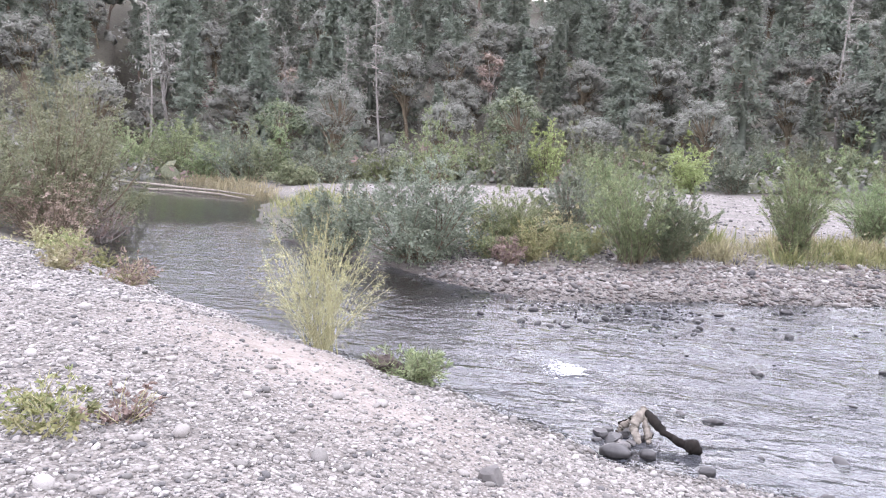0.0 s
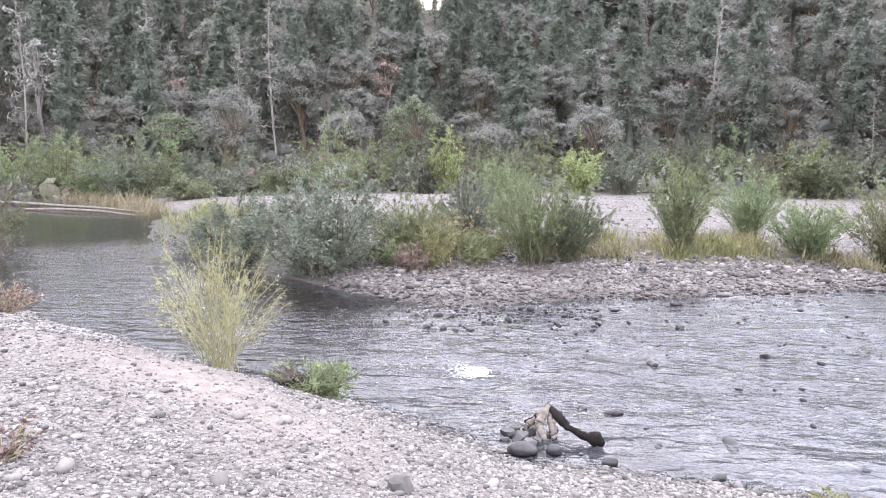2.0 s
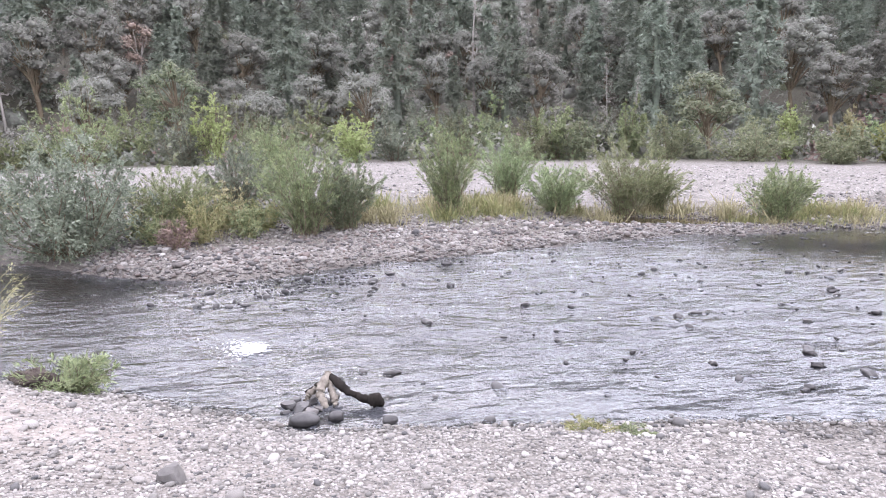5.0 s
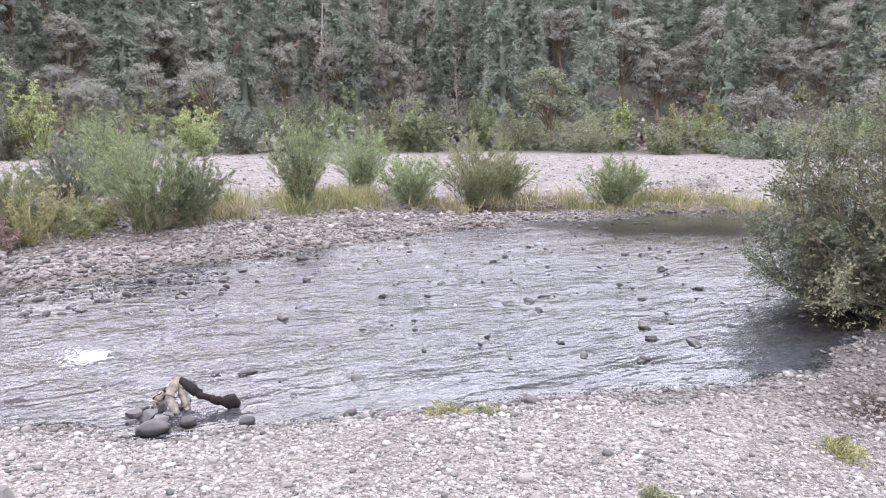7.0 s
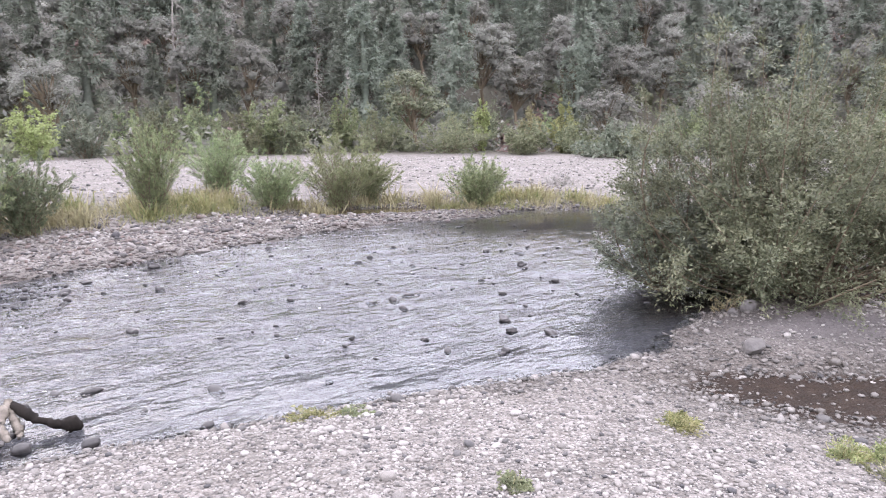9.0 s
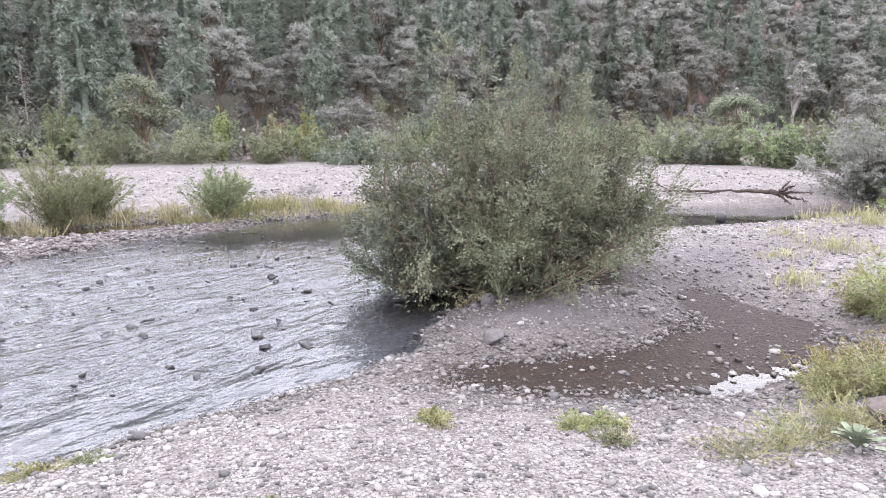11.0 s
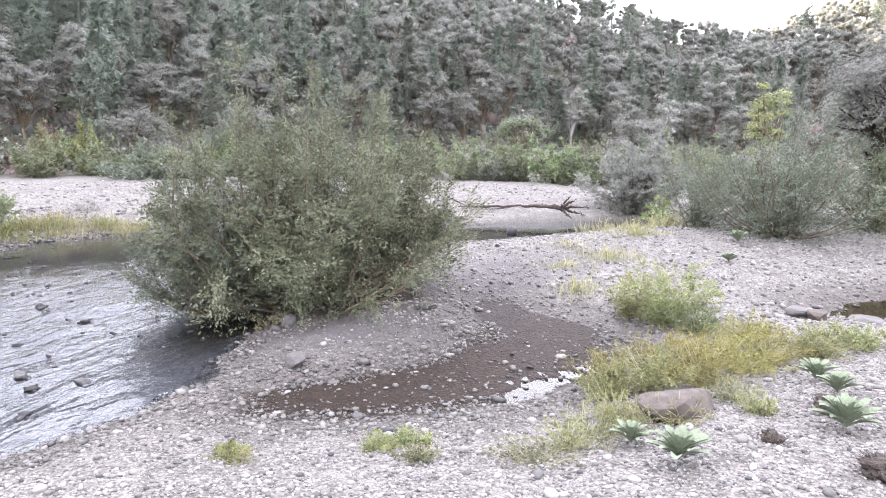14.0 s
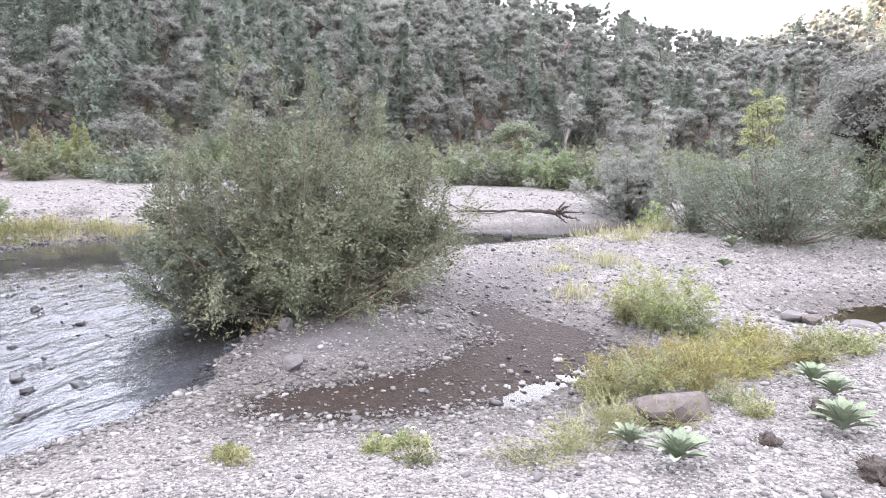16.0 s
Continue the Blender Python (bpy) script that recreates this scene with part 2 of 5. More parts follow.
WOOD_DARK = bark_material("wet_wood", (0.022, 0.018, 0.015), (0.075, 0.06, 0.05), 9.0)
WOOD_BLACK = bark_material("soaked_wood", (0.004, 0.0035, 0.003), (0.016, 0.013, 0.011), 9.0)
WOOD_GREY = bark_material("grey_dead_wood", (0.14, 0.128, 0.115), (0.30, 0.28, 0.26))
BARK = bark_material("conifer_bark", (0.06, 0.045, 0.035), (0.17, 0.135, 0.11), 3.0)
STEM = bark_material("willow_stem", (0.07, 0.055, 0.04), (0.19, 0.155, 0.11))
STRAW_STEM = bark_material("straw_stem", (0.20, 0.19, 0.10), (0.36, 0.34, 0.20))
ROOT = plain_material("root_clod", (0.020, 0.015, 0.012), (0.078, 0.058, 0.047), 22.0, 0.95, 1.0, 0.05)
NEEDLE = leaf_material("needles", [(0.124, 0.149, 0.120), (0.174, 0.198, 0.160), (0.236, 0.258, 0.207)], 0.5, fine=4.5, each=0.25)
OAK = leaf_material("oak_leaves", [(0.146, 0.148, 0.132), (0.201, 0.203, 0.178), (0.262, 0.260, 0.229)], 0.5, fine=4.5, each=0.25)
LICHEN = leaf_material("lichen_twigs", [(0.150, 0.152, 0.135), (0.222, 0.222, 0.196), (0.300, 0.292, 0.262)], 0.1)
RUST = leaf_material("dry_rust_leaves", [(0.14, 0.105, 0.088), (0.23, 0.175, 0.145), (0.32, 0.26, 0.22)], 0.2)
WILLOW = leaf_material("willow_leaves", [(0.056, 0.076, 0.045), (0.098, 0.120, 0.072), (0.160, 0.174, 0.106), (0.235, 0.236, 0.155)], 0.3, 0.5)
WILLOW_BLUE = leaf_material("grey_willow_leaves", [(0.076, 0.092, 0.066), (0.134, 0.152, 0.112), (0.215, 0.230, 0.176)], 0.3, 0.45)
FRESH = leaf_material("fresh_green_leaves", [(0.105, 0.140, 0.070), (0.185, 0.220, 0.115), (0.280, 0.310, 0.178)], 0.4)
LIME = leaf_material("lime_leaves", [(0.17, 0.205, 0.085), (0.27, 0.31, 0.135), (0.38, 0.415, 0.21)], 0.4)
BRUSH = leaf_material("brush_leaves", [(0.104, 0.118, 0.070), (0.165, 0.177, 0.106), (0.240, 0.243, 0.157)], 0.35)
YELLOW = leaf_material("yellowing_leaves", [(0.165, 0.155, 0.088), (0.255, 0.238, 0.138), (0.355, 0.330, 0.205)], 0.4)
GOLD = leaf_material("golden_weeds", [(0.12, 0.125, 0.045), (0.22, 0.20, 0.07), (0.33, 0.285, 0.12)], 0.35)
STRAW = leaf_material("straw_grass", [(0.17, 0.16, 0.095), (0.27, 0.25, 0.145), (0.38, 0.35, 0.23)], 0.3)
WEED = leaf_material("mixed_weeds", [(0.089, 0.116, 0.050), (0.172, 0.198, 0.086), (0.272, 0.270, 0.131), (0.314, 0.248, 0.152)], 0.35)
MULLEIN = plain_material("felted_leaf", (0.120, 0.150, 0.095), (0.225, 0.258, 0.178), 16.0, 0.9, 0.4, 0.006)


# ---------------------------------------------------------------- mesh tools
def mesh_np(name, v, f, mat=None, smooth=True):
    """A mesh from arrays: n x 3 points and m x k corners."""
    v, f = np.asarray(v, np.float32), np.asarray(f, np.int32)
    me = bpy.data.meshes.new(name)
    me.vertices.add(len(v))
    me.vertices.foreach_set("co", v.ravel())
    me.loops.add(f.size)
    me.loops.foreach_set("vertex_index", f.ravel())
    me.polygons.add(len(f))
    me.polygons.foreach_set("loop_start", np.arange(0, f.size, f.shape[1], dtype=np.int32))
    me.polygons.foreach_set("use_smooth", np.full(len(f), smooth))
    me.update(calc_edges=True)
    me.validate()
    if mat:
        me.materials.append(mat)
    return me


def give(me, name, values):
    me.attributes.new(name, "FLOAT", "POINT").data.foreach_set("value", np.asarray(values, np.float32))


def part(name, me, parent, label=""):
    ob = new(name, me)
    ob.parent = parent
    return tagged(ob, label)


def thing(name, at, label, category, group="", kind="", turn=0.0):
    ob = new(name)
    ob.empty_display_size = 0.1
    ob.matrix_basis = pose(*at, 0, 0, turn)
    return tagged(ob, label, category, group, kind)


def tubes(paths, radii, sides=5):
    """Tapered tubes along n paths of m points."""
    paths, radii = np.asarray(paths, float), np.asarray(radii, float)
    n, m, _ = paths.shape
    d = np.gradient(paths, axis=1)
    d /= np.linalg.norm(d, axis=2, keepdims=True) + 1e-9
    ref = np.where(np.abs(d[..., 2:3]) > 0.9, np.array([1.0, 0, 0]), np.array([0, 0, 1.0]))
    u = np.cross(d, ref)
    u /= np.linalg.norm(u, axis=2, keepdims=True) + 1e-9
    w = np.cross(d, u)
    a = np.arange(sides) * 2 * np.pi / sides
    v = paths[:, :, None] + radii[:, :, None, None] * (u[:, :, None] * np.cos(a)[:, None] + w[:, :, None] * np.sin(a)[:, None])
    k = np.arange(n * m * sides).reshape(n, m, sides)
    a0, b0 = k[:, :-1], k[:, 1:]
    f = np.stack([a0, np.roll(a0, -1, 2), np.roll(b0, -1, 2), b0], -1).reshape(-1, 4)
    return v.reshape(-1, 3), f


def unit(v):
    return v / (np.linalg.norm(v, axis=-1, keepdims=True) + 1e-9)


def cards(rng, p, d, length, width, flat=0.0, face=None):
    """Leaves: one folded diamond at each p, growing along d."""
    n = len(p)
    d = unit(d)
    side = rng.normal(size=(n, 3))
    if flat:
        up = np.tile([0, 0, 1.0], (n, 1)) * flat + rng.normal(size=(n, 3)) * (1 - flat)
        side = np.cross(d, up)
    if face is not None:
        side = np.cross(d, face)
    side = unit(side - (side * d).sum(1, keepdims=True) * d)
    L, W = np.broadcast_to(length, n)[:, None], np.broadcast_to(width, n)[:, None]
    nrm = np.cross(d, side)
    mid = p + d * L * 0.45 + nrm * W * 0.15
    v = np.stack([p, mid + side * W * 0.5 - nrm * W * 0.15, p + d * L, mid - side * W * 0.5 - nrm * W * 0.15], 1).reshape(-1, 3)
    return v, np.arange(4 * n).reshape(n, 4)


def join(*pairs):
    vs, fs, k = [], [], 0
    for v, f in pairs:
        vs.append(v), fs.append(f + k)
        k += len(v)
    return np.concatenate(vs), np.concatenate(fs)


def value_noise(x, y, seed=0):
    """Smooth noise in -1..1 with a cell of one metre."""
    xi, yi = np.floor(x), np.floor(y)
    fx, fy = x - xi, y - yi
    fx, fy = fx * fx * (3 - 2 * fx), fy * fy * (3 - 2 * fy)

    def h(i, j):
        s = np.sin(i * 127.1 + j * 311.7 + seed * 74.7) * 43758.5453
        return 2 * (s - np.floor(s)) - 1
    return (h(xi, yi) * (1 - fx) + h(xi + 1, yi) * fx) * (1 - fy) + (h(xi, yi + 1) * (1 - fx) + h(xi + 1, yi + 1) * fx) * fy


def fbm(x, y, seed=0, octaves=3):
    return sum(value_noise(x * 2 ** o, y * 2 ** o, seed + o) * 0.5 ** o for o in range(octaves))


# ---------------------------------------------------------------- the lie of the land
RIVER = [(-60, 66), (-30.8, 37.1), (-24.7, 29.6), (-17.6, 21.2), (-13.2, 14.9), (-12, 13.2), (-8, 10.6), (-3.6, 8.3), (-2.1, 7.5), (-0.9, 6.75), (-0.3, 6.35),
         (1, 6.1), (2.3, 5.85), (3.3, 5.75), (4.5, 5.4), (5.6, 5.1), (6.7, 5.1), (7.5, 5.5), (8.7, 5.75), (9.9, 6.3), (11, 8.4), (12.2, 10),
         (14, 9.4), (17, 7.2), (18.6, 6.4), (20.4, 4.8), (22.2, 3.7), (24.2, 1.8), (27.5, -3), (36, -14), (40, -12), (30, -2.4), (26.4, 2.7), (23.9, 6.2),
         (22.4, 7.8), (18.8, 12), (15.9, 15.1), (13.6, 16), (12.4, 15.5), (11, 15.5), (9.4, 15.9), (6.9, 15.5), (4.5, 14.7), (2.5, 14.1)]
RIVER += [(0.5, 13.8), (-0.6, 12.9), (-1.5, 12.7), (-2.7, 13.2), (-4.3, 14.4), (-5.8, 15.3), (-8, 16.6), (-10.3, 18.7), (-13.1, 22.7), (-15.5, 27.1), (-16.2, 30.6), (-19.6, 34.6), (-30, 42), (-58, 72)]
SIDE_POOL = [(5.9, 4.2), (6.5, 4.45), (7.4, 3.7), (8.4, 3.0), (10.1, 2.8), (11.9, 3.5), (12.3, 3.2), (11.5, 2.3), (10.8, 1.0), (9.6, 0.75), (8.4, 1.05), (7.6, 1.45), (6.75, 2.35), (6.2, 3.1)]
BACK_POOL = [(13.2, -2.2), (14.7, -2.9), (16.4, -5.0), (18, -8), (15, -8), (13.9, -4.6), (13.3, -3.5)]
FAR_PUDDLE = [(7.6, 18.2), (8.8, 19.4), (11, 18.5), (12.4, 17.3), (10.4, 17.4)]
CHANNEL = [(-60, 69), (-30, 39), (-15, 20.5), (-8, 13.5), (0, 9.5), (5, 10.5), (9, 10.8), (13, 12.5), (17, 9.7), (21, 5.8), (24, 3.2), (27.5, -1.5), (38, -13), (60, -45)]


def shore(poly, x, y):
    """Distance from a water's edge: positive on land, negative in the water."""
    p = np.array(poly)
    q = np.roll(p, -1, 0)
    best, inside = np.full(x.shape, 1e9), np.zeros(x.shape, bool)
    for (ax, ay), (bx, by) in zip(p, q):
        ex, ey = bx - ax, by - ay
        t = np.clip(((x - ax) * ex + (y - ay) * ey) / (ex * ex + ey * ey), 0, 1)
        best = np.minimum(best, (x - ax - t * ex) ** 2 + (y - ay - t * ey) ** 2)
        if ay != by:
            inside ^= ((ay > y) != (by > y)) & (x < ax + ex * (y - ay) / ey)
    d = np.sqrt(best)
    return np.where(inside, -d, d)


def smooth(a, b, v):
    t = np.clip((v - a) / (b - a), 0, 1)
    return t * t * (3 - 2 * t)


def blob(x, y, cx, cy, rx, ry, turn=0.0):
    c, s = math.cos(radians(turn)), math.sin(radians(turn))
    u, v = (x - cx) * c + (y - cy) * s, -(x - cx) * s + (y - cy) * c
    return np.exp(-(u / rx) ** 2 - (v / ry) ** 2)


def land(x, y):
    """Height of the ground and what lies on it."""
    x, y = np.asarray(x, float), np.asarray(y, float)
    wob = 0.14 * value_noise(x * 1.3, y * 1.3, 3) + 0.07 * value_noise(x * 4, y * 4, 5)
    river = shore(RIVER, x, y)
    pools = np.minimum(np.minimum(shore(SIDE_POOL, x, y), shore(BACK_POOL, x, y)), shore(FAR_PUDDLE, x, y))
    sd = np.minimum(river, pools) + wob * np.clip(np.hypot(x, y) / 10, 0.4, 1)
    r, b = np.hypot(x, y), np.degrees(np.arctan2(x, y))
    cx, cy = np.array(CHANNEL).T
    far = y > np.interp(x, cx, cy)
    up = np.maximum(sd, 0)
    # near bank: steep on the downstream side, flat upstream
    k = np.interp(b, [-60, -38, -18, 5, 40, 70, 110], [0.62, 0.55, 0.42, 0.30, 0.24, 0.2, 0.2])
    top = np.interp(b, [-90, -40, -15, 20], [1.6, 1.5, 1.3, 1.25]) * np.where(b > 20, np.interp(r, [5, 11, 40], [1, 0.45, 0.7]), 1)
    near_h = top * (1 - np.exp(-k * up / top))
    # far bar: low cobbled shore, a crest, then a lower back channel
    L = np.interp(x, [-30, 10, 18, 26], [11, 9, 5, 3.2])
    crest = np.interp(b, [-45, -28, -15, 0, 15, 30, 45, 70, 90], [46, 43, 38, 36, 32, 28, 26, 27.5, 29])
    far_h = 0.95 * (1 - np.exp(-up / L)) - 0.45 * smooth(0, 7, r - crest)
    h = np.where(far, far_h, near_h)
    # hills all round
    foot = np.interp(b, [-180, -100, -60, -30, 0, 40, 62, 75, 92, 105, 125, 180], [30, 34, 66, 62, 57, 58, 66, 76, 84, 92, 80, 30])
    steep = np.interp(b, [-180, -100, -60, 0, 52, 66, 76, 84, 92, 98, 106, 130, 180], [0.35, 0.35, 0.58, 0.44, 0.42, 0.46, 0.43, 0.33, 0.25, 0.33, 0.42, 0.5, 0.35])
    high = np.interp(b, [-180, -60, -15, 8, 30, 64, 76, 84, 92, 98, 106, 130, 180], [16, 38, 44, 44, 36, 41, 44, 39, 32, 42, 54, 70, 16])
    rise = np.maximum(0, r - foot)
    hill = steep * (np.sqrt(rise * rise + 36) - 6)
    hill = high * (1 - np.exp(-hill / high)) * 1.25
    hill *= 1 - smooth(185, 330, r) * smooth(58, 70, b) * smooth(128, 116, b)  # falls away behind the ridge
    hill *= 1 + 0.10 * fbm(x / 24, y / 24, 11) * smooth(0, 20, rise)
    h = h + np.where(up > 0, hill, 0)
    h = h + np.where(up > 0, np.minimum(up, 1) * (0.045 * fbm(x / 1.7, y / 1.7, 21) + 0.015 * value_noise(x * 4, y * 4, 31)), 0)
    depth = np.where(pools < river, 0.10, 0.42)
    # brown silt sheet added over the pool; its opening leaves a mirror of sky
    glare_cover = smooth(0.12, 0.02, shore(SIDE_POOL, x, y) + wob) * smooth(0.5, 0.3, blob(x, y, 7.9, 1.42, 0.6, 0.22, -25) + 0.8 * blob(x, y, 8.95, 0.95, 0.5, 0.16, -18) + 0.4 * value_noise(x * 7, y * 7, 95))
    h = np.where(sd < 0, -depth * (1 - np.exp(np.minimum(sd, 0) * 0.30 / depth)), h)
    h = h * (1 - glare_cover) + glare_cover * (0.012 + 0.003 * value_noise(x * 5, y * 5, 91))  # silted bottom raised just above the water, added to keep sky glare off
    return h, sd, far, r, b, rise


def ground_z(x, y):
    return float(land(np.array([x]), np.array([y]))[0][0])


ANGLES = np.radians(np.concatenate([np.arange(-180, -54, 5.0), np.arange(-54, 116, 0.42), np.arange(116, 180, 5.0)]))
RADII = np.concatenate([[0.0, 0.5, 1.0, 1.5], np.arange(2, 20, 0.1), np.arange(20, 42, 0.35), 42 * 1.05 ** np.arange(0, 90)])
gx, gy = RADII[:, None] * np.sin(ANGLES), RADII[:, None] * np.cos(ANGLES)
gh, gsd, gfar, gr, gb, grise = land(gx, gy)
nr, na = gx.shape
idx = np.arange(nr * na).reshape(nr, na)
nxt = np.roll(idx, -1, 1)
quads = np.stack([idx[:-1], idx[1:], nxt[1:], nxt[:-1]], -1).reshape(-1, 4)[:, ::-1]

me = mesh_np("ground", np.stack([gx, gy, gh], -1).reshape(-1, 3), quads, GRAVEL)
soil = smooth(-3, 3, gr - np.interp(gb, [-60, -28, 0, 30, 60, 95, 120], [45, 44, 46, 44, 44, 42, 30]))
soil = np.maximum(soil, 0.55 * (gfar & (gsd > 1.0)) * smooth(27, 21, gr) * smooth(0.0, 0.5, fbm(gx / 1.6, gy / 1.6, 41) + 0.9 * blob(gx, gy, 2, 19, 14, 2.6, -8) - 0.25))
soil = np.maximum(soil, 0.6 * smooth(-34, -44, gb) * smooth(12, 16, gr))
soil = np.maximum(soil, 0.85 * gfar * np.clip(1.3 * blob(gx, gy, -14, 25.5, 3.5, 8, 32), 0, 1))
silt = 0.95 * blob(gx, gy, 9.0, 4.35, 2.0, 0.9, -40)
dirt = 0.85 * blob(gx, gy, -3.2, 6.0, 2.6, 1.0, -28) * smooth(-0.4, 0.4, fbm(gx * 1.2, gy * 1.2, 51) + 0.5)
silt = np.maximum(silt, 0.75 * blob(gx, gy, 13.5, 3.4, 3.4, 1.3, -22) * ~gfar)
give(me, "soil", soil.ravel())
give(me, "silt", silt.ravel())
give(me, "dirt", dirt.ravel())
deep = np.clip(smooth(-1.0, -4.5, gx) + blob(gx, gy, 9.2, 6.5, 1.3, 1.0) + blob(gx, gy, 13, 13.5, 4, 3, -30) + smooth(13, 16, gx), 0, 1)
# last blob: brown soil under the willow, darkened to paint in the bush's shade
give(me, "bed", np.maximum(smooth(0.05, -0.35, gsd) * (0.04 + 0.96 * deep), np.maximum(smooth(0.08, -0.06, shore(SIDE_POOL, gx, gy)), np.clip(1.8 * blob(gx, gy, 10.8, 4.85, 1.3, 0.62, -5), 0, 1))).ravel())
give(me, "wet", smooth(np.where(gfar, 0.9, np.where(gx > 4, 1.5, 0.35)), 0.0, gsd).ravel() * np.where(shore(RIVER, gx, gy) < -0.25, 0.35, 1).ravel())
ground = tagged(new("ground", me), "river valley floor of pale pebbles rising to wooded hills", "ground", kind="structure")


# ---------------------------------------------------------------- water
def water_sheet(name, mat, keep, label):
    x, y = gx.ravel(), gy.ravel()
    near = keep.ravel()
    f = quads[near[quads].any(1)]
    used = np.unique(f)
    back = np.zeros(nr * na, int)
    back[used] = np.arange(len(used))
    x, y = x[used], y[used]
    calm = blob(x, y, -3.3, 13.2, 2.2, 1.5, -35) + blob(x, y, 12.5, 14, 4.0, 2.6, -30) + 0.9 * blob(x, y, 9, 6.5, 1.1, 0.8) + smooth(16, 19, x)
    calm = np.clip(calm + 0.97 * smooth(21.5, 26.5, np.hypot(x, y)) * (x < 0), 0, 1)
    quiet = 0.35 * blob(x, y, 2.3, 6.5, 2.2, 0.7, -8)
    riffle = np.clip(1.5 * blob(x, y, 4.5, 10, 6.5, 3.4), 0, 1) * (1 - calm)
    lively = (0.62 + 0.5 * riffle + 0.3 * smooth(-0.5, -4, x)) * (1 - 0.93 * calm) * (1 - quiet) * np.interp(np.hypot(x - 1, y), [7, 12], [0.7, 1])
    if name != "river":
        lively = np.full(len(x), 0.02)
        riffle = riffle * 0
    # standing waves of the riffle, lower ones elsewhere
    u, w = x * math.cos(0.2) + y * math.sin(0.2), y * math.cos(0.2) - x * math.sin(0.2)
    z = 0.030 * riffle * fbm(u * 1.2, w * 2.4, 61, 2) + 0.02 * riffle * value_noise(u * 2.6, w * 5.0, 63)
    z += (name == "river") * (1 - calm) * (0.010 * value_noise(u * 0.7, w * 2.0, 71) + 0.004 * value_noise(u * 1.6, w * 5.5, 72))
    me = mesh_np(name, np.stack([x, y, z], 1), back[f], mat)
    give(me, "lively", lively)
    ob = tagged(new(name, me), label, "water", kind="structure")
    ob.visible_shadow = False
    return ob


in_river = shore(RIVER, gx, gy) < 0.5
water_sheet("river", WATER, in_river & (gr < 120), "shallow clear river running in ripples over stones")
water_sheet("side_pool", POOL, (shore(SIDE_POOL, gx, gy) < 0.35) & ~in_river, "still brown shallow side pool between gravel banks")
water_sheet("back_pool", POOL, (shore(BACK_POOL, gx, gy) < 0.35) & ~in_river, "dark still pool behind the gravel bank")
water_sheet("far_puddle", POOL, (shore(FAR_PUDDLE, gx, gy) < 0.35) & ~in_river, "thin brown puddle among the far cobbles")


# ---------------------------------------------------------------- loose stones
def ball(steps):
    bm = bmesh.new()
    bmesh.ops.create_icosphere(bm, subdivisions=steps, radius=1)
    v, f = np.array([q.co[:] for q in bm.verts]), np.array([[q.index for q in p.verts] for p in bm.faces])
    bm.free()
    return v, f


ICO1, ICO2, ICO3 = ball(1), ball(2), ball(3)


def stone_shapes(rng, base, count):
    v = base[0]
    out = []
    for _ in range(count):
        k = rng.normal(size=(3, 3))
        s = 1 + 0.12 * np.sin(v @ k[0] * 1.5 + 1) + 0.1 * np.sin(v @ k[1] * 2 + 2)
        out.append(np.sign(v) * np.abs(v) ** 0.85 * s[:, None])
    return np.array(out)


def scatter(name, rng, x, y, size, mat, base, label, sink=0.25, wet=None, level=None):
    """Many loose stones lying on the ground as one heap of pieces."""
    n = len(x)
    shapes = stone_shapes(rng, base, 8)
    s = size[:, None] * np.stack([rng.uniform(0.8, 1.3, n), rng.uniform(0.65, 1.0, n), rng.uniform(0.38, 0.72, n)], 1)
    v = shapes[rng.integers(0, 8, n)] * s[:, None]
    tilt, spin = rng.normal(0, 0.25, n), rng.uniform(0, 2 * np.pi, n)
    ct, st, cs, ss = np.cos(tilt)[:, None], np.sin(tilt)[:, None], np.cos(spin)[:, None], np.sin(spin)[:, None]
    vx, vz = v[..., 0] * ct + v[..., 2] * st, -v[..., 0] * st + v[..., 2] * ct
    vx, vy = vx * cs - v[..., 1] * ss, vx * ss + v[..., 1] * cs
    h, sd = land(x, y)[:2]
    z = (h if level is None else level) + s[:, 2] * (1 - 2 * sink)
    v = np.stack([vx + x[:, None], vy + y[:, None], vz + z[:, None]], -1)
    m = len(base[0])
    f = base[1][None] + (np.arange(n) * m)[:, None, None]
    me = mesh_np(name, v.reshape(-1, 3), f.reshape(-1, 3), mat)
    w = smooth(np.where(x > 4, 1.5, 0.45), 0.05, sd) if wet is None else wet
    w = np.maximum(w, 0.75 * blob(x, y, 13.5, 3.4, 3.4, 1.3, -22))
    give(me, "wet", np.repeat(np.broadcast_to(w, n) * rng.uniform(0.5, 1, n), m))
    return tagged(new(name, me), label, "stones", kind="stuff")


def spread(rng, n, b0, b1, r0, r1, power=1.0):
    b = np.radians(rng.uniform(b0, b1, n))
    r = (r0 ** power + (r1 ** power - r0 ** power) * rng.uniform(0, 1, n)) ** (1 / power)
    return r * np.sin(b), r * np.cos(b)


rng = np.random.default_rng(4)
x, y = spread(rng, 112000, -54, 114, 2.6, 10.5, 0.8)
h, sd, far = land(x, y)[:3]
ok = ((sd > -0.25) | ((shore(SIDE_POOL, x, y) < 0) & (rng.uniform(0, 1, len(x)) < 0.12))) & ~far & (blob(x, y, 7.9, 1.45, 0.7, 0.3, -25) < 0.45 + 0.5 * (rng.uniform(0, 1, len(x)) < 0.3)) & (rng.uniform(0, 1, len(x)) > 0.8 * blob(x, y, 9.0, 4.35, 2.0, 0.85, -40)) & (rng.uniform(0, 1, len(x)) > 0.95 * blob(x, y, 10.8, 4.85, 1.2, 0.6, -5)) & (rng.uniform(0, 1, len(x)) > 0.85 * blob(x, y, -3.4, 6.2, 1.9, 0.7, -28))
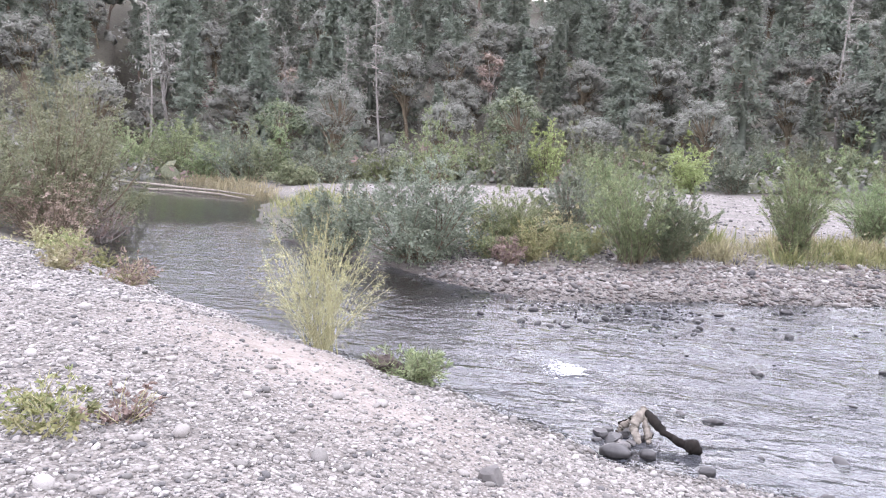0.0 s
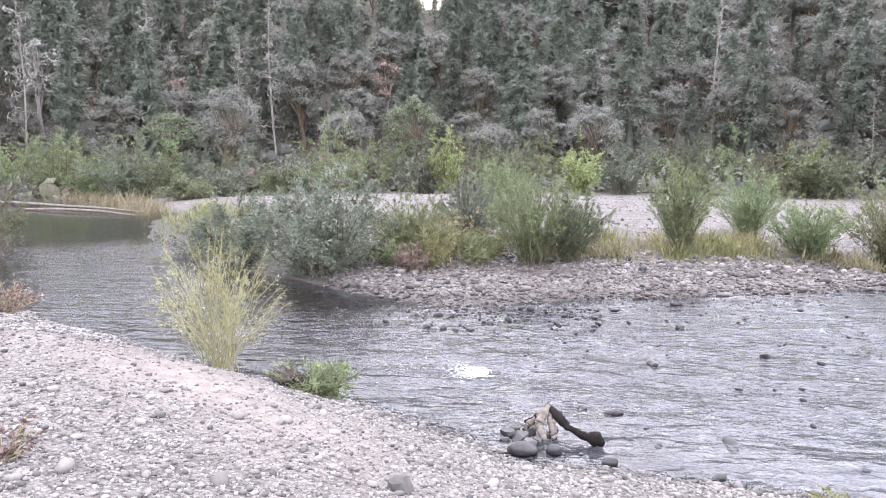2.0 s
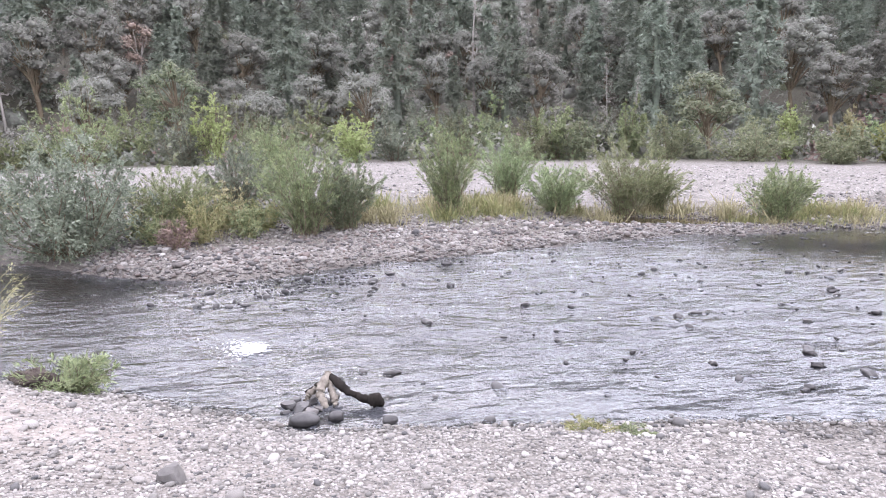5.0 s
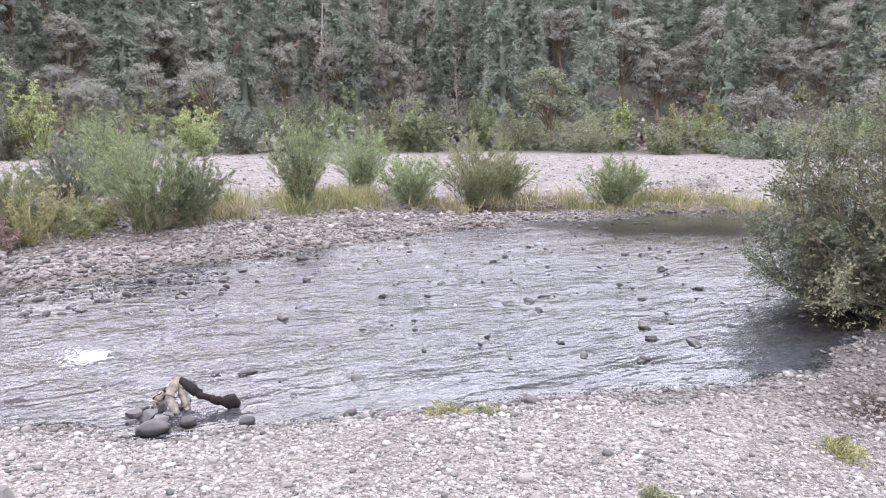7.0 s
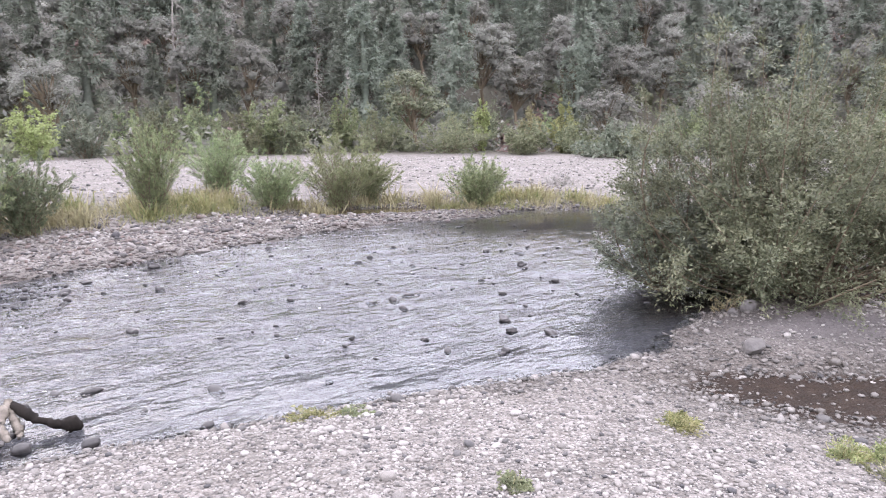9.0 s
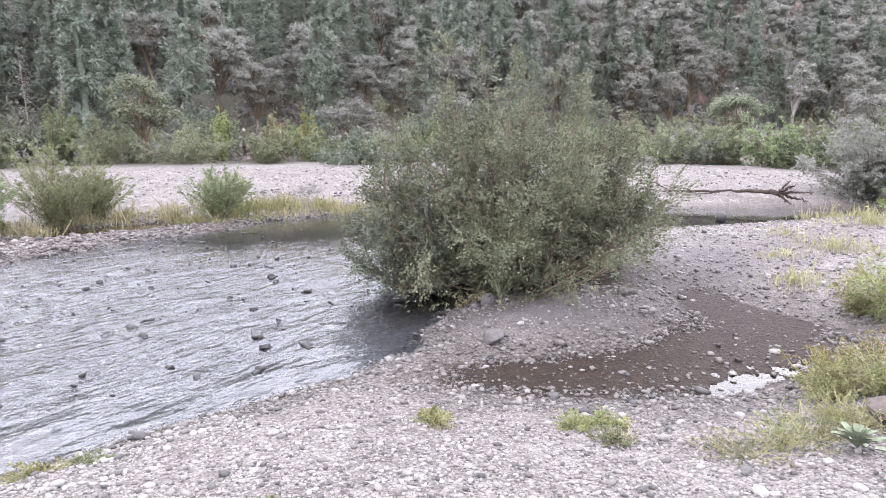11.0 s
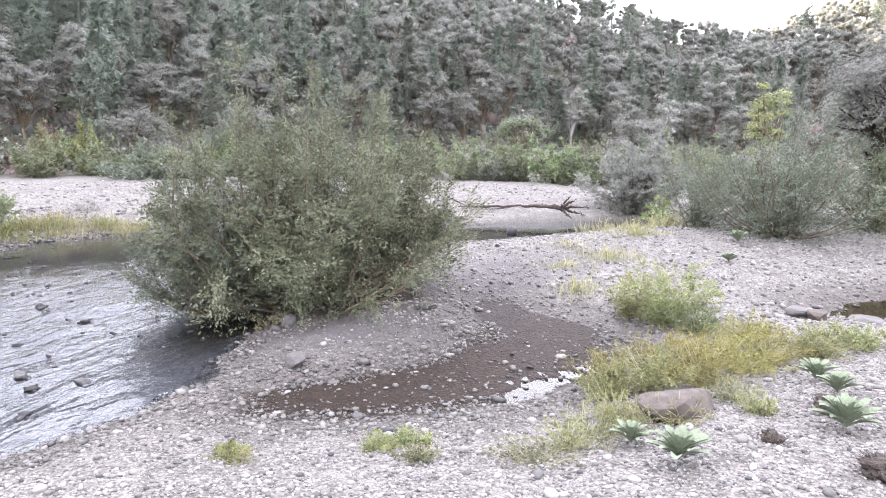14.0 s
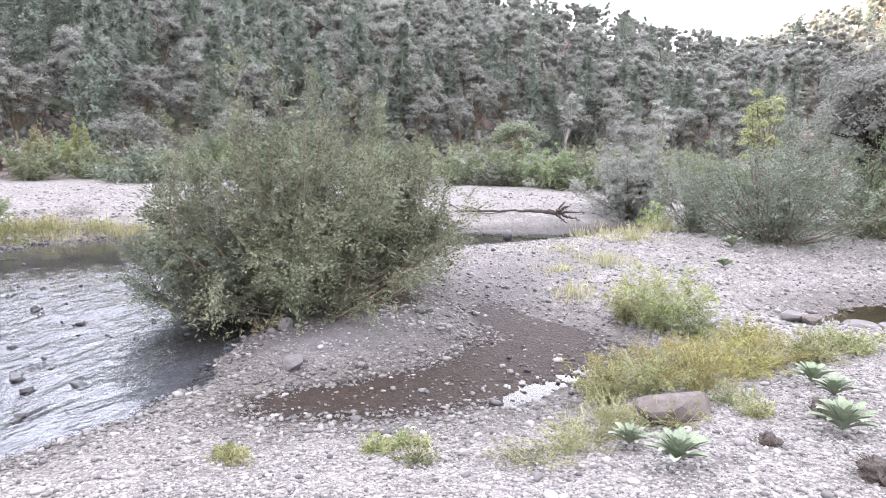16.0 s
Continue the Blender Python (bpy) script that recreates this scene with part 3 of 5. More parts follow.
x, y, sd = x[ok], y[ok], sd[ok]
size = np.clip(rng.lognormal(np.log(0.0078), 0.52, len(x)), 0.004, 0.05) * np.interp(np.hypot(x, y), [3, 10], [0.92, 1.25])
size *= 1 + 0.45 * smooth(0.9, 0.2, sd)
lx, ly = spread(rng, 14000, -54, -28, 9, 16, 1.2)
keep = (land(lx, ly)[1] > 0.0) & ~land(lx, ly)[2]
x, y = np.append(x, lx[keep]), np.append(y, ly[keep])
size = np.append(size, rng.uniform(0.01, 0.03, keep.sum()))
scatter("gravel", rng, x, y, size, PEBBLE, ICO1, "loose pale grey river pebbles covering the near bank")
x, y = spread(rng, 22000, 66, 114, 10, 27, 1.1)
h, sd, far = land(x, y)[:3]
ok = (sd > -0.15) & ~far
scatter("upstream_gravel", rng, x[ok], y[ok], np.clip(rng.lognormal(np.log(0.019), 0.45, ok.sum()), 0.01, 0.08), PEBBLE, ICO1, "pale pebbles on the upstream gravel flats")
x, y = rng.uniform(-4.5, 17, 40000), rng.uniform(10.8, 19.5, 40000)
h, sd, far = land(x, y)[:3]
ok = far & (sd > -0.5) & (sd < 5.0) & (rng.uniform(0, 1, len(x)) < np.where(sd < 0, 0.25, 1) * np.where(sd > 2.5, 0.55, 1))
x, y, sd = x[ok], y[ok], sd[ok]
scatter("far_shore_cobbles", rng, x, y, np.clip(rng.lognormal(np.log(0.022), 0.55, len(x)), 0.011, 0.12), COBBLE, ICO1, "rounded grey cobbles along the far shore", 0.2, smooth(1.1, 0.1, sd))
x, y = spread(rng, 26000, -30, 88, 16, 40, 1.2)
h, sd, far = land(x, y)[:3]
ok = far & (sd > 1.5) & (rng.uniform(0, 1, len(x)) < 0.4)
scatter("bar_stones", rng, x[ok], y[ok], np.clip(rng.lognormal(np.log(0.038), 0.4, ok.sum()), 0.02, 0.11), PEBBLE, ICO1, "pale stones strewn over the gravel bar", 0.3)
x, y = rng.uniform(-2.6, 1.2, 900), rng.uniform(10.6, 13.4, 900)
w = blob(x, y, -0.9, 11.9, 0.9, 0.9) + 0.7 * blob(x, y, 0.8, 12.6, 1.3, 0.5)
ok = rng.uniform(0, 1, 900) < 0.45 * w
x, y = x[ok], y[ok]
scatter("spit_rocks", rng, x, y, rng.lognormal(np.log(0.034), 0.4, len(x)), ROCK_DARK, ICO2, "dark wet rocks breaking the water off the far shore", 0.4, np.ones(len(x)), -0.005)
x, y = rng.uniform(-1.0, 12, 420), rng.uniform(6.4, 15.4, 420)
ok = (land(x, y)[1] < -0.25) & (rng.uniform(0, 1, 420) < 0.35 + 0.4 * smooth(9, 14, y))
x, y = x[ok], y[ok]
scatter("riffle_stones", rng, x, y, np.clip(rng.lognormal(np.log(0.030), 0.45, len(x)), 0.014, 0.08), ROCK_DARK, ICO2, "small dark wet stones just breaking the riffle", 0.68, np.ones(len(x)), -0.005)


x, y = rng.uniform(5.8, 12.2, 900), rng.uniform(0.7, 4.6, 900)
d = shore(SIDE_POOL, x, y)
ok = (d < 0.05) & (rng.uniform(0, 1, 900) < 0.1 + 0.9 * smooth(-0.45, 0.0, d))
x, y = x[ok], y[ok]
scatter("pool_stones", rng, x, y, np.clip(rng.lognormal(np.log(0.022), 0.5, len(x)), 0.01, 0.07), PEBBLE, ICO2, "pale pebbles half sunk in the side pool", 0.4, rng.uniform(0, 1, len(x)), 0.0)


# ---------------------------------------------------------------- single rocks
def rock(name, x, y, size, mat, label, seed=0, z=None, turn=0.0, rough=0.18, group="", box=0.9, bed=0.45, facets=0):
    """One worn boulder, bedded a little in the ground or standing in the water."""
    r = np.random.default_rng(seed + 100)
    v = ICO3[0].copy()
    for f, a in ((1.3, rough), (3.1, rough * 0.5), (7.0, rough * 0.2)):
        k = r.normal(size=(3, 3))
        v *= (1 + a * (np.sin(v @ k[0] * f) + np.sin(v @ k[1] * f + 1)) / 2)[:, None]
    for _ in range(facets):
        n = unit(r.normal(size=3))
        v = v - np.maximum(0, v @ n - r.uniform(0.5, 0.8))[:, None] * n
    if facets:
        v[:, 2] = np.minimum(v[:, 2], 0.62 + 0.1 * v[:, 0])
    v = np.sign(v) * np.abs(v) ** box * np.array(size)
    ob = new(name, mesh_np(name, v, ICO3[1], mat, facets == 0))
    base = ground_z(x, y) if z is None else z
    ob.matrix_basis = pose(x, y, base + size[2] * bed, 0, 0, turn)
    return tagged(ob, label, "rock", group)


WET = "dark wet rock breaking the surface of the riffle"
for i, (x, y, w) in enumerate([(2.79, 13.62, 0.15), (2.42, 11.71, 0.13), (5.25, 9.0, 0.16), (5.6, 9.15, 0.13), (4.9, 9.05, 0.12), (5.96, 7.21, 0.16), (6.1, 6.45, 0.15), (5.75, 6.8, 0.12),
                               (5.16, 6.2, 0.12), (8.67, 10.0, 0.15), (1.62, 9.46, 0.14), (1.5, 12.9, 0.13), (3.7, 12.5, 0.12), (0.25, 7.55, 0.12), (0.55, 7.7, 0.11), (0.85, 7.62, 0.12),
                               (8.9, 11.4, 0.13), (9.4, 10.9, 0.16), (8.2, 8.6, 0.12), (3.3, 10.2, 0.1), (9.9, 11.3, 0.14), (4.6, 7.1, 0.09), (6.9, 8.4, 0.1)]):
    rock("river_rock", x, y, (w * 0.62, w * 0.42, w * 0.3), ROCK_DARK, WET, i, -0.01, i * 47, 0.55, bed=0.1, group="rocks in the riffle")
rock("river_rock", -0.10, 6.42, (0.14, 0.085, 0.07), ROCK_DARK, "smooth flat grey rock at the water's edge", 41, -0.01, 4)
rock("river_rock", 0.18, 6.48, (0.075, 0.06, 0.055), ROCK_DARK, "small dark wet rock at the water's edge", 42, -0.01)
rock("river_rock", 0.68, 6.27, (0.08, 0.06, 0.05), ROCK_DARK, "small dark wet rock at the water's edge", 43, -0.01, 30)
for i, (x, y, w) in enumerate([(-0.26, 6.84, 0.09), (-0.14, 6.74, 0.1), (-0.05, 6.62, 0.09), (-0.2, 6.98, 0.07), (-0.06, 6.9, 0.08), (0.02, 7.04, 0.08), (0.14, 6.86, 0.06), (0.2, 7.0, 0.07), (0.02, 6.72, 0.05), (-0.3, 6.7, 0.05)]):
    rock("river_rock", x, y, (w, w * 0.8, w * 0.62), (ROCK_DARK, ROCK_DARK, ROCK_GREY)[i % 3], "grey rock heaped against the driftwood", 44 + i * 3, -0.01, i * 63, 0.2, facets=5, group="rocks round the driftwood")
spike = rock("pointed_rock", -0.93, 4.36, (0.12, 0.075, 0.105), ROCK_GREY, "pointed grey rock standing out of the pebbles", 48, None, 60, 0.3, facets=9)
for q in spike.data.vertices:
    k = 1.15 - 0.75 * min(max((q.co.z + 0.05) / 0.17, 0), 1)
    q.co.x, q.co.y = q.co.x * k + 0.02 * q.co.z / 0.1, q.co.y * k
rock("shore_rock", 7.34, 4.37, (0.14, 0.12, 0.13), ROCK_GREY, "rounded brown-grey rock on the gravel spit", 49, facets=5)
rock("shore_rock", 8.9, 5.42, (0.12, 0.1, 0.11), ROCK_GREY, "rounded grey rock under the willow", 50)
rock("shore_rock", 8.65, 5.5, (0.09, 0.07, 0.06), ROCK_GREY, "small rounded rock under the willow", 51)
rock("shore_rock", 10.39, 3.79, (0.17, 0.13, 0.09), ROCK_GREY, "flat grey rock at the pool's edge", 52, facets=5)
rock("flat_rock", 6.75, 0.0, (0.42, 0.22, 0.21), ROCK_TAN, "large flat brown rock among yellow weeds", 53, None, -62, 0.22, box=0.8, bed=0.3, facets=9)
rock("bank_rock", 12.3, -1.75, (0.22, 0.17, 0.14), ROCK_GREY, "brown-grey boulder on the gravel flat", 54, facets=5)
rock("bank_rock", 12.0, -2.0, (0.19, 0.16, 0.14), ROCK_TAN, "pale tan boulder on the gravel flat", 55, facets=5)
rock("bank_rock", 12.4, -2.75, (0.36, 0.2, 0.1), ROCK_GREY, "flat grey slab beside the dark pool", 56, None, 20, facets=8)
rock("bank_rock", 12.5, -3.2, (0.3, 0.2, 0.1), ROCK_GREY, "flat grey slab beside the dark pool", 57, None, -15, facets=8)
rock("bank_rock", 13.6, -4.5, (0.33, 0.24, 0.2), ROCK_TAN, "pale boulder beside the dark pool", 58, facets=5)
rock("bank_rock", 10.6, -3.6, (0.4, 0.28, 0.14), ROCK_TAN, "tan boulder bedded in the gravel", 59, facets=5)
rock("pool_rock", 21.46, 5.14, (0.18, 0.14, 0.2), ROCK_DARK, "dark upright rock at the far pool's edge", 60, 0.0)


# ---------------------------------------------------------------- plants
def shrub_parts(seed, h, w, stems, leaves, leaf, aspect=0.28, low=0.15, open_=0.35, twig=0.16, upright=0.4, thick=0.012, per=0, stiff=0.0, hollow=None):
    """Stems that fan out from one base and the leaves along them."""
    r = np.random.default_rng(seed)
    a = r.uniform(0, 2 * np.pi, stems)
    reach = 0.5 * w * np.sqrt(r.uniform(0.02, 1, stems))
    top = h * (1 - (0.8 - 0.5 * upright) * (2 * reach / w) ** 2) * r.uniform(0.68, 1.05, stems) * np.where(r.uniform(0, 1, stems) < 0.14, 1.15, 1)
    s = np.linspace(0, 1, 7)
    out = reach[:, None] * s ** (0.5 + 1.1 * upright)
    bend = r.normal(0, 0.05 * w, (stems, 2))[:, None] * (s * (1 - s) * 4)[None, :, None]
    base = r.normal(0, 0.05 * w, (stems, 2))
    px = base[:, :1] + np.cos(a)[:, None] * out + bend[..., 0]
    py = base[:, 1:] + np.sin(a)[:, None] * out + bend[..., 1]
    pz = top[:, None] * s ** (1.25 - 0.35 * upright) - 0.05
    path = np.stack([px, py, pz], -1)
    rad = thick * (0.6 + h * 0.35) * (1.1 - s)[None] * r.uniform(0.6, 1.2, stems)[:, None] + 0.002
    # twigs grow from the stems, leaves sit along the twigs
    twigs = max(leaves // (per or (6 if h < 1 else 10 if h < 2.6 else 18)), 12)
    i = r.integers(0, stems, twigs)
    t = low + (1 - low) * r.uniform(0, 1, twigs) ** 0.8
    k = np.minimum((t * 6).astype(int), 5)
    fr = (t * 6 - k)[:, None]
    root = path[i, k] * (1 - fr) + path[i, k + 1] * fr
    along = unit(path[i, k + 1] - path[i, k])
    away = root * np.array([1, 1, 0]) / (0.5 * w)
    way = unit(along * (0.5 + stiff) + away * 0.5 + r.normal(0, 0.55, (twigs, 3)))
    reach = twig * w * r.uniform(0.4, 1.5, twigs) * (1.2 - 0.75 * t)
    j = r.integers(0, twigs, leaves)
    v = r.uniform(0.05, 1, leaves)
    p = root[j] + way[j] * (reach[j] * v)[:, None] + r.normal(0, 0.007 * w, (leaves, 3))
    p[:, 2] -= 0.25 * reach[j] * v * v
    p[:, 2] = np.maximum(p[:, 2], 0.02)
    grow = way[j] * (0.5 + open_ + stiff) + r.normal(0, 0.5, (leaves, 3))
    if hollow:  # bare underneath on one side: bearing, half width in degrees, height
        off = (np.degrees(np.arctan2(p[:, 0], p[:, 1])) - hollow[0] + 180) % 360 - 180
        keep = (np.abs(off) > hollow[1]) | (p[:, 2] > hollow[2] * (1 - (off / hollow[1]) ** 2) + r.normal(0, 0.12, leaves))
        p, grow, leaves = p[keep], grow[keep], int(keep.sum())
    size = leaf * r.uniform(0.6, 1.25, leaves)
    out_dir = p - np.array([0, 0, 0.35 * h])
    face = unit(0.8 * unit(out_dir) + np.array([0, 0, 0.3]) + r.normal(0, 0.42, (leaves, 3)))
    return (path, rad), cards(r, p, grow, size, size * aspect, face=face)


def shrub(name, x, y, h, w, label, leaf_mat, stems=18, leaves=2500, leaf=0.12, seed=0, stem_mat=None, group="", z=None, category="shrub", single=False, **more):
    ob = thing(name, (x, y, ground_z(x, y) if z is None else z), label, category, group)
    wood, green = shrub_parts(seed, h, w, stems, leaves, leaf, **more)
    path, rad = wood
    if single:
        for p, q in zip(path, rad):
            part("stem", mesh_np("stem", *tubes(p[None], q[None], 5), stem_mat or STEM), ob)
    else:
        tagged(part("branchwork", mesh_np("branchwork", *tubes(path, rad, 4), stem_mat or STEM), ob), kind="stuff")
    part("foliage", mesh_np("foliage", *green, leaf_mat, False), ob)
    return ob


# the big willow on the gravel spit
shrub("willow_bush", 10.55, 5.9, 4.1, 5.3, "large dense grey-green willow bush leaning over the water", WILLOW, 130, 150000, 0.062, 5, z=0.05, single=True, low=0.05, upright=0.18, twig=0.14, per=34, aspect=0.36, hollow=(165, 50, 0.9))
shrub("willow_bush", 9.4, 7.2, 2.6, 2.5, "low willow bush trailing over the river's edge", WILLOW_BLUE, 40, 30000, 0.055, 6, z=0.0, single=True, low=0.1, twig=0.15, aspect=0.34, upright=0.3)
shrub("willow_bush", 9.95, 7.6, 3.5, 1.7, "slender silvery willow shoots at the bush's side", WILLOW_BLUE, 24, 9000, 0.06, 17, z=0.0, single=True, low=0.3, twig=0.12, aspect=0.3, upright=0.7)
shrub("willow_bush", 11.7, 5.0, 2.9, 2.6, "willow growth arching over the pool's edge", WILLOW, 44, 22000, 0.06, 16, single=True, low=0.3, twig=0.14, aspect=0.34, upright=0.3, hollow=(200, 60, 0.7))
shrub("yellow_herb", 8.85, 5.75, 0.45, 0.5, "small yellow-orange herb under the willow", YELLOW, 10, 350, 0.06, 7)
# the yellowing shrub on the near bank
shrub("yellow_willow", -3.85, 7.95, 1.85, 1.9, "slender yellow-green willow shrub on the bank's edge", YELLOW, 70, 11000, 0.04, 8, STRAW_STEM, single=True, per=8, aspect=0.2, upright=0.75, twig=0.13, low=0.3, thick=0.003)
shrub("green_herb", -2.45, 7.4, 0.42, 0.95, "low bright green herb at the water's edge", FRESH, 46, 3600, 0.07, 9, aspect=0.2, thick=0.003, upright=0.8, low=0.02)
# far shore
shrub("grey_willow", -4.9, 15.9, 2.75, 3.7, "dense blue-green willow bush overhanging the far water", WILLOW_BLUE, 60, 26000, 0.09, 10, single=True, low=0.05, upright=0.3, aspect=0.34)
shrub("grey_willow", -7.2, 16.6, 2.0, 2.4, "grey-green willow bush overhanging the far water", WILLOW_BLUE, 34, 11000, 0.09, 11, single=True, low=0.06, aspect=0.34)
shrub("grey_willow", -8.7, 18.2, 1.5, 2.4, "low grey-green willow trailing over the far water", WILLOW_BLUE, 34, 9000, 0.08, 13, single=True, low=0.05, aspect=0.34, upright=0.3)
FAR_BUSHES = [(0.0, 16.7, 2.15, 2.5, FRESH, 0.1), (0.9, 16.9, 1.6, 1.9, WILLOW, 0.1), (-0.9, 22.5, 2.01, 2.57, FRESH, 0.1), (3.8, 18.3, 2.30, 1.86, FRESH, 0.1), (6.7, 22.6, 1.89, 3.00, FRESH, 0.1),
              (7.3, 19.4, 1.47, 2.3, FRESH, 0.1), (9.4, 19.4, 2.18, 3.29, FRESH, 0.1), (10.6, 19.8, 1.42, 2.00, FRESH, 0.1), (12.6, 16.75, 1.5, 2.00, FRESH, 0.1), (-2.9, 17.2, 1.53, 2.29, FRESH, 0.1), (-1.6, 18.5, 1.77, 2.15, WILLOW_BLUE, 0.1)]
for i, (x, y, h, w, m, leaf) in enumerate(FAR_BUSHES):
    shrub("young_willow", x, y, h * 1.12, w, "upright light green young willow on the cobble bar" if m is not WILLOW else "dark green willow bush on the cobble bar", m, 100, 23000, leaf * 0.85, 20 + i, single=True,
          group="young willows on the far bar", aspect=0.17, upright=0.82, low=0.0, twig=0.09, thick=0.006, stiff=1.2)


def grass(name, seed, spots, mat, label, blade=0.35, count=400, kind="stuff"):
    """Tufts of standing blades, as one growth."""
    r = np.random.default_rng(seed)
    vs = []
    for x, y, rad, h in spots:
        n = int(count * max(0.3, rad))
        a, q = r.uniform(0, 2 * np.pi, n), rad * np.abs(r.normal(0, 0.55, n))
        px, py = x + np.cos(a) * q, y + np.sin(a) * q
        z = land(px, py)[0]
        hh = h * r.lognormal(-0.55, 0.4, n) / (1 + 0.35 * (q / rad) ** 2) * (0.75 + 0.35 * value_noise(px * 2.3, py * 2.3, seed))
        lean = r.normal(0, 0.32, (n, 2)) + 0.25 * np.stack([np.cos(a), np.sin(a)], 1) * (q / rad)[:, None]
        d = np.stack([lean[:, 0], lean[:, 1], np.ones(n)], 1)
        vs.append(cards(r, np.stack([px, py, z - 0.01], 1), d, hh, np.clip(hh * 0.07, 0.008, 0.05)))
        m = n // 2
        pick = r.integers(0, n, m)
        top = np.stack([px, py, z], 1)[pick] + d[pick] * (hh[pick] * r.uniform(0.4, 0.95, m))[:, None]
        vs.append(cards(r, top, r.normal(size=(m, 3)), hh[pick] * 0.16, hh[pick] * 0.07))
    return tagged(new(name, mesh_np(name, *join(*vs), mat, False)), label, "grass", kind=kind)


for i, (x, y, h, w, m) in enumerate([(-2.2, 15.9, 1.2, 1.3, WEED), (-3.2, 16.3, 1.0, 1.2, FRESH), (-1.3, 16.3, 0.95, 1.1, FRESH), (-1.8, 17.4, 1.2, 1.3, STRAW), (-2.7, 15.6, 0.7, 0.9, RUST), (-0.9, 17.3, 0.9, 1.0, WEED), (-3.9, 17.2, 1.1, 1.3, WEED)]):
    shrub("tall_weed", x, y, h, w, "tall seeding weed on the far shore", m, 34, 2400, 0.085, 700 + i, STRAW_STEM, group="tall weeds on the far shore", category="weed", aspect=0.25, upright=0.8, low=0.03, thick=0.004)
rg = np.random.default_rng(15)
strip = [(x, np.interp(x, [-3, 2, 6, 10, 14, 17], [17.2, 18.6, 19.8, 18.9, 16.9, 15.2]) + rg.normal(0, 0.9), rg.uniform(0.5, 1.2), rg.uniform(0.25, 0.65)) for x in rg.uniform(-3, 16.5, 70)]
grass("bar_grass", 2, strip[:40], STRAW, "dry straw-coloured grass along the cobble bar", count=480)
grass("bar_herbs", 8, strip[40:], WEED, "green and tan herbs along the cobble bar", count=480)
grass("downstream_grass", 4, [(-8.2, 19.0, 1.1, 0.6), (-9.6, 20.8, 1.2, 0.65), (-11.4, 23.4, 1.4, 0.7), (-13.2, 26.6, 1.5, 0.7), (-9.0, 22.6, 1.4, 0.6), (-14.0, 29.8, 1.3, 0.7), (-11.2, 26.8, 1.5, 0.6)], WEED, "rank tan and green grass at the end of the bar", count=520)
grass("reed_bank", 3, [(-20, 33.5, 2.2, 0.9), (-23, 36.5, 2.2, 0.9), (-26.5, 40, 2.4, 0.9), (-31, 44.5, 2.6, 1.0), (-17.8, 31.2, 1.2, 0.7)], STRAW, "golden grass along the far waterline", count=420)

# line of brush behind the gravel bar: bearing, distance, height, width
BRUSH_A = [(-30.3, 46, 3.2, 3.8), (-28, 48, 3.8, 2.0), (-24.5, 46, 3.2, 6.0), (-16, 46, 4.6, 5.4), (-8.6, 44, 3.0, 3.6), (-2.1, 46, 2.9, 4.6), (7.4, 45, 2.8, 3.3), (12.4, 46, 2.8, 3.6), (18.4, 45, 2.2, 3.0), (22.1, 45, 2.2, 3.2), (29, 46, 2.4, 3.6), (34.6, 45, 1.9, 5.6), (40.8, 45, 1.8, 3.0), (45, 46, 1.6, 3.4)]
BRUSH_B = [(-12, 50, 3.2, 4.2), (-5, 50, 3.4, 4.2), (1, 50, 3.2, 4.2), (9.5, 52, 3.4, 4.4), (15, 52, 3.4, 4), (24.5, 50, 2.9, 4), (37.5, 50, 3, 4.4), (48.3, 46, 2.2, 3.7), (53, 47, 2.2, 4), (58, 47, 2.4, 4), (63, 47, 2.4, 4.5), (69, 47, 2.2, 4), (75, 46, 2.2, 4), (81.6, 45, 1.9, 4.2), (89, 40, 2.8, 4.2)]
FRESH_LINE = [(-27, 42.5, 0.9, 3.1, BRUSH), (-31.9, 56, 4.1, 6.2, WILLOW_BLUE), (-36.5, 58, 4.1, 5.2, FRESH), (-39.8, 60, 4.0, 5.2, FRESH), (-6.7, 43.5, 4.6, 2.5, LIME), (4.4, 43, 3.2, 3.0, LIME), (20.4, 46, 3.2, 3.8, FRESH), (26.3, 47, 4.0, 1.9, FRESH), (43.9, 47, 2.8, 2.1, LIME), (41.3, 49, 3.0, 1.5, YELLOW), (37.3, 48, 3.1, 1.4, LIME), (-33.5, 50, 3.0, 3.5, FRESH), (-31.2, 47, 4.2, 5.0, WILLOW_BLUE), (-35.3, 55, 4.6, 6.0, FRESH), (-38.6, 56, 4.4, 6.0, FRESH)]


def polar(b, r):
    return r * math.sin(radians(b)), r * math.cos(radians(b))


for i, (b, r, h, w) in enumerate(BRUSH_A + BRUSH_B):
    shrub("brush_bush", *polar(b, r), h * 1.15 + 0.5, w, "bushy grey-green willow brush behind the gravel bar", (BRUSH, WILLOW, FRESH, BRUSH, WILLOW_BLUE)[(i * 7 + i // 3) % 5], 26, 7600, 0.15, 50 + i, group="brush behind the bar", aspect=0.4, upright=0.45, low=0.03)
for i, (b, r, h, w, m) in enumerate(FRESH_LINE):
    shrub("riverside_sapling", *polar(b, r), h + 0.4, w, "bright leafy sapling standing out of the brush", m, 34, 8600, 0.15, 90 + i, group="saplings behind the bar", aspect=0.4, upright=0.6, low=0.05)
rb = np.random.default_rng(66)
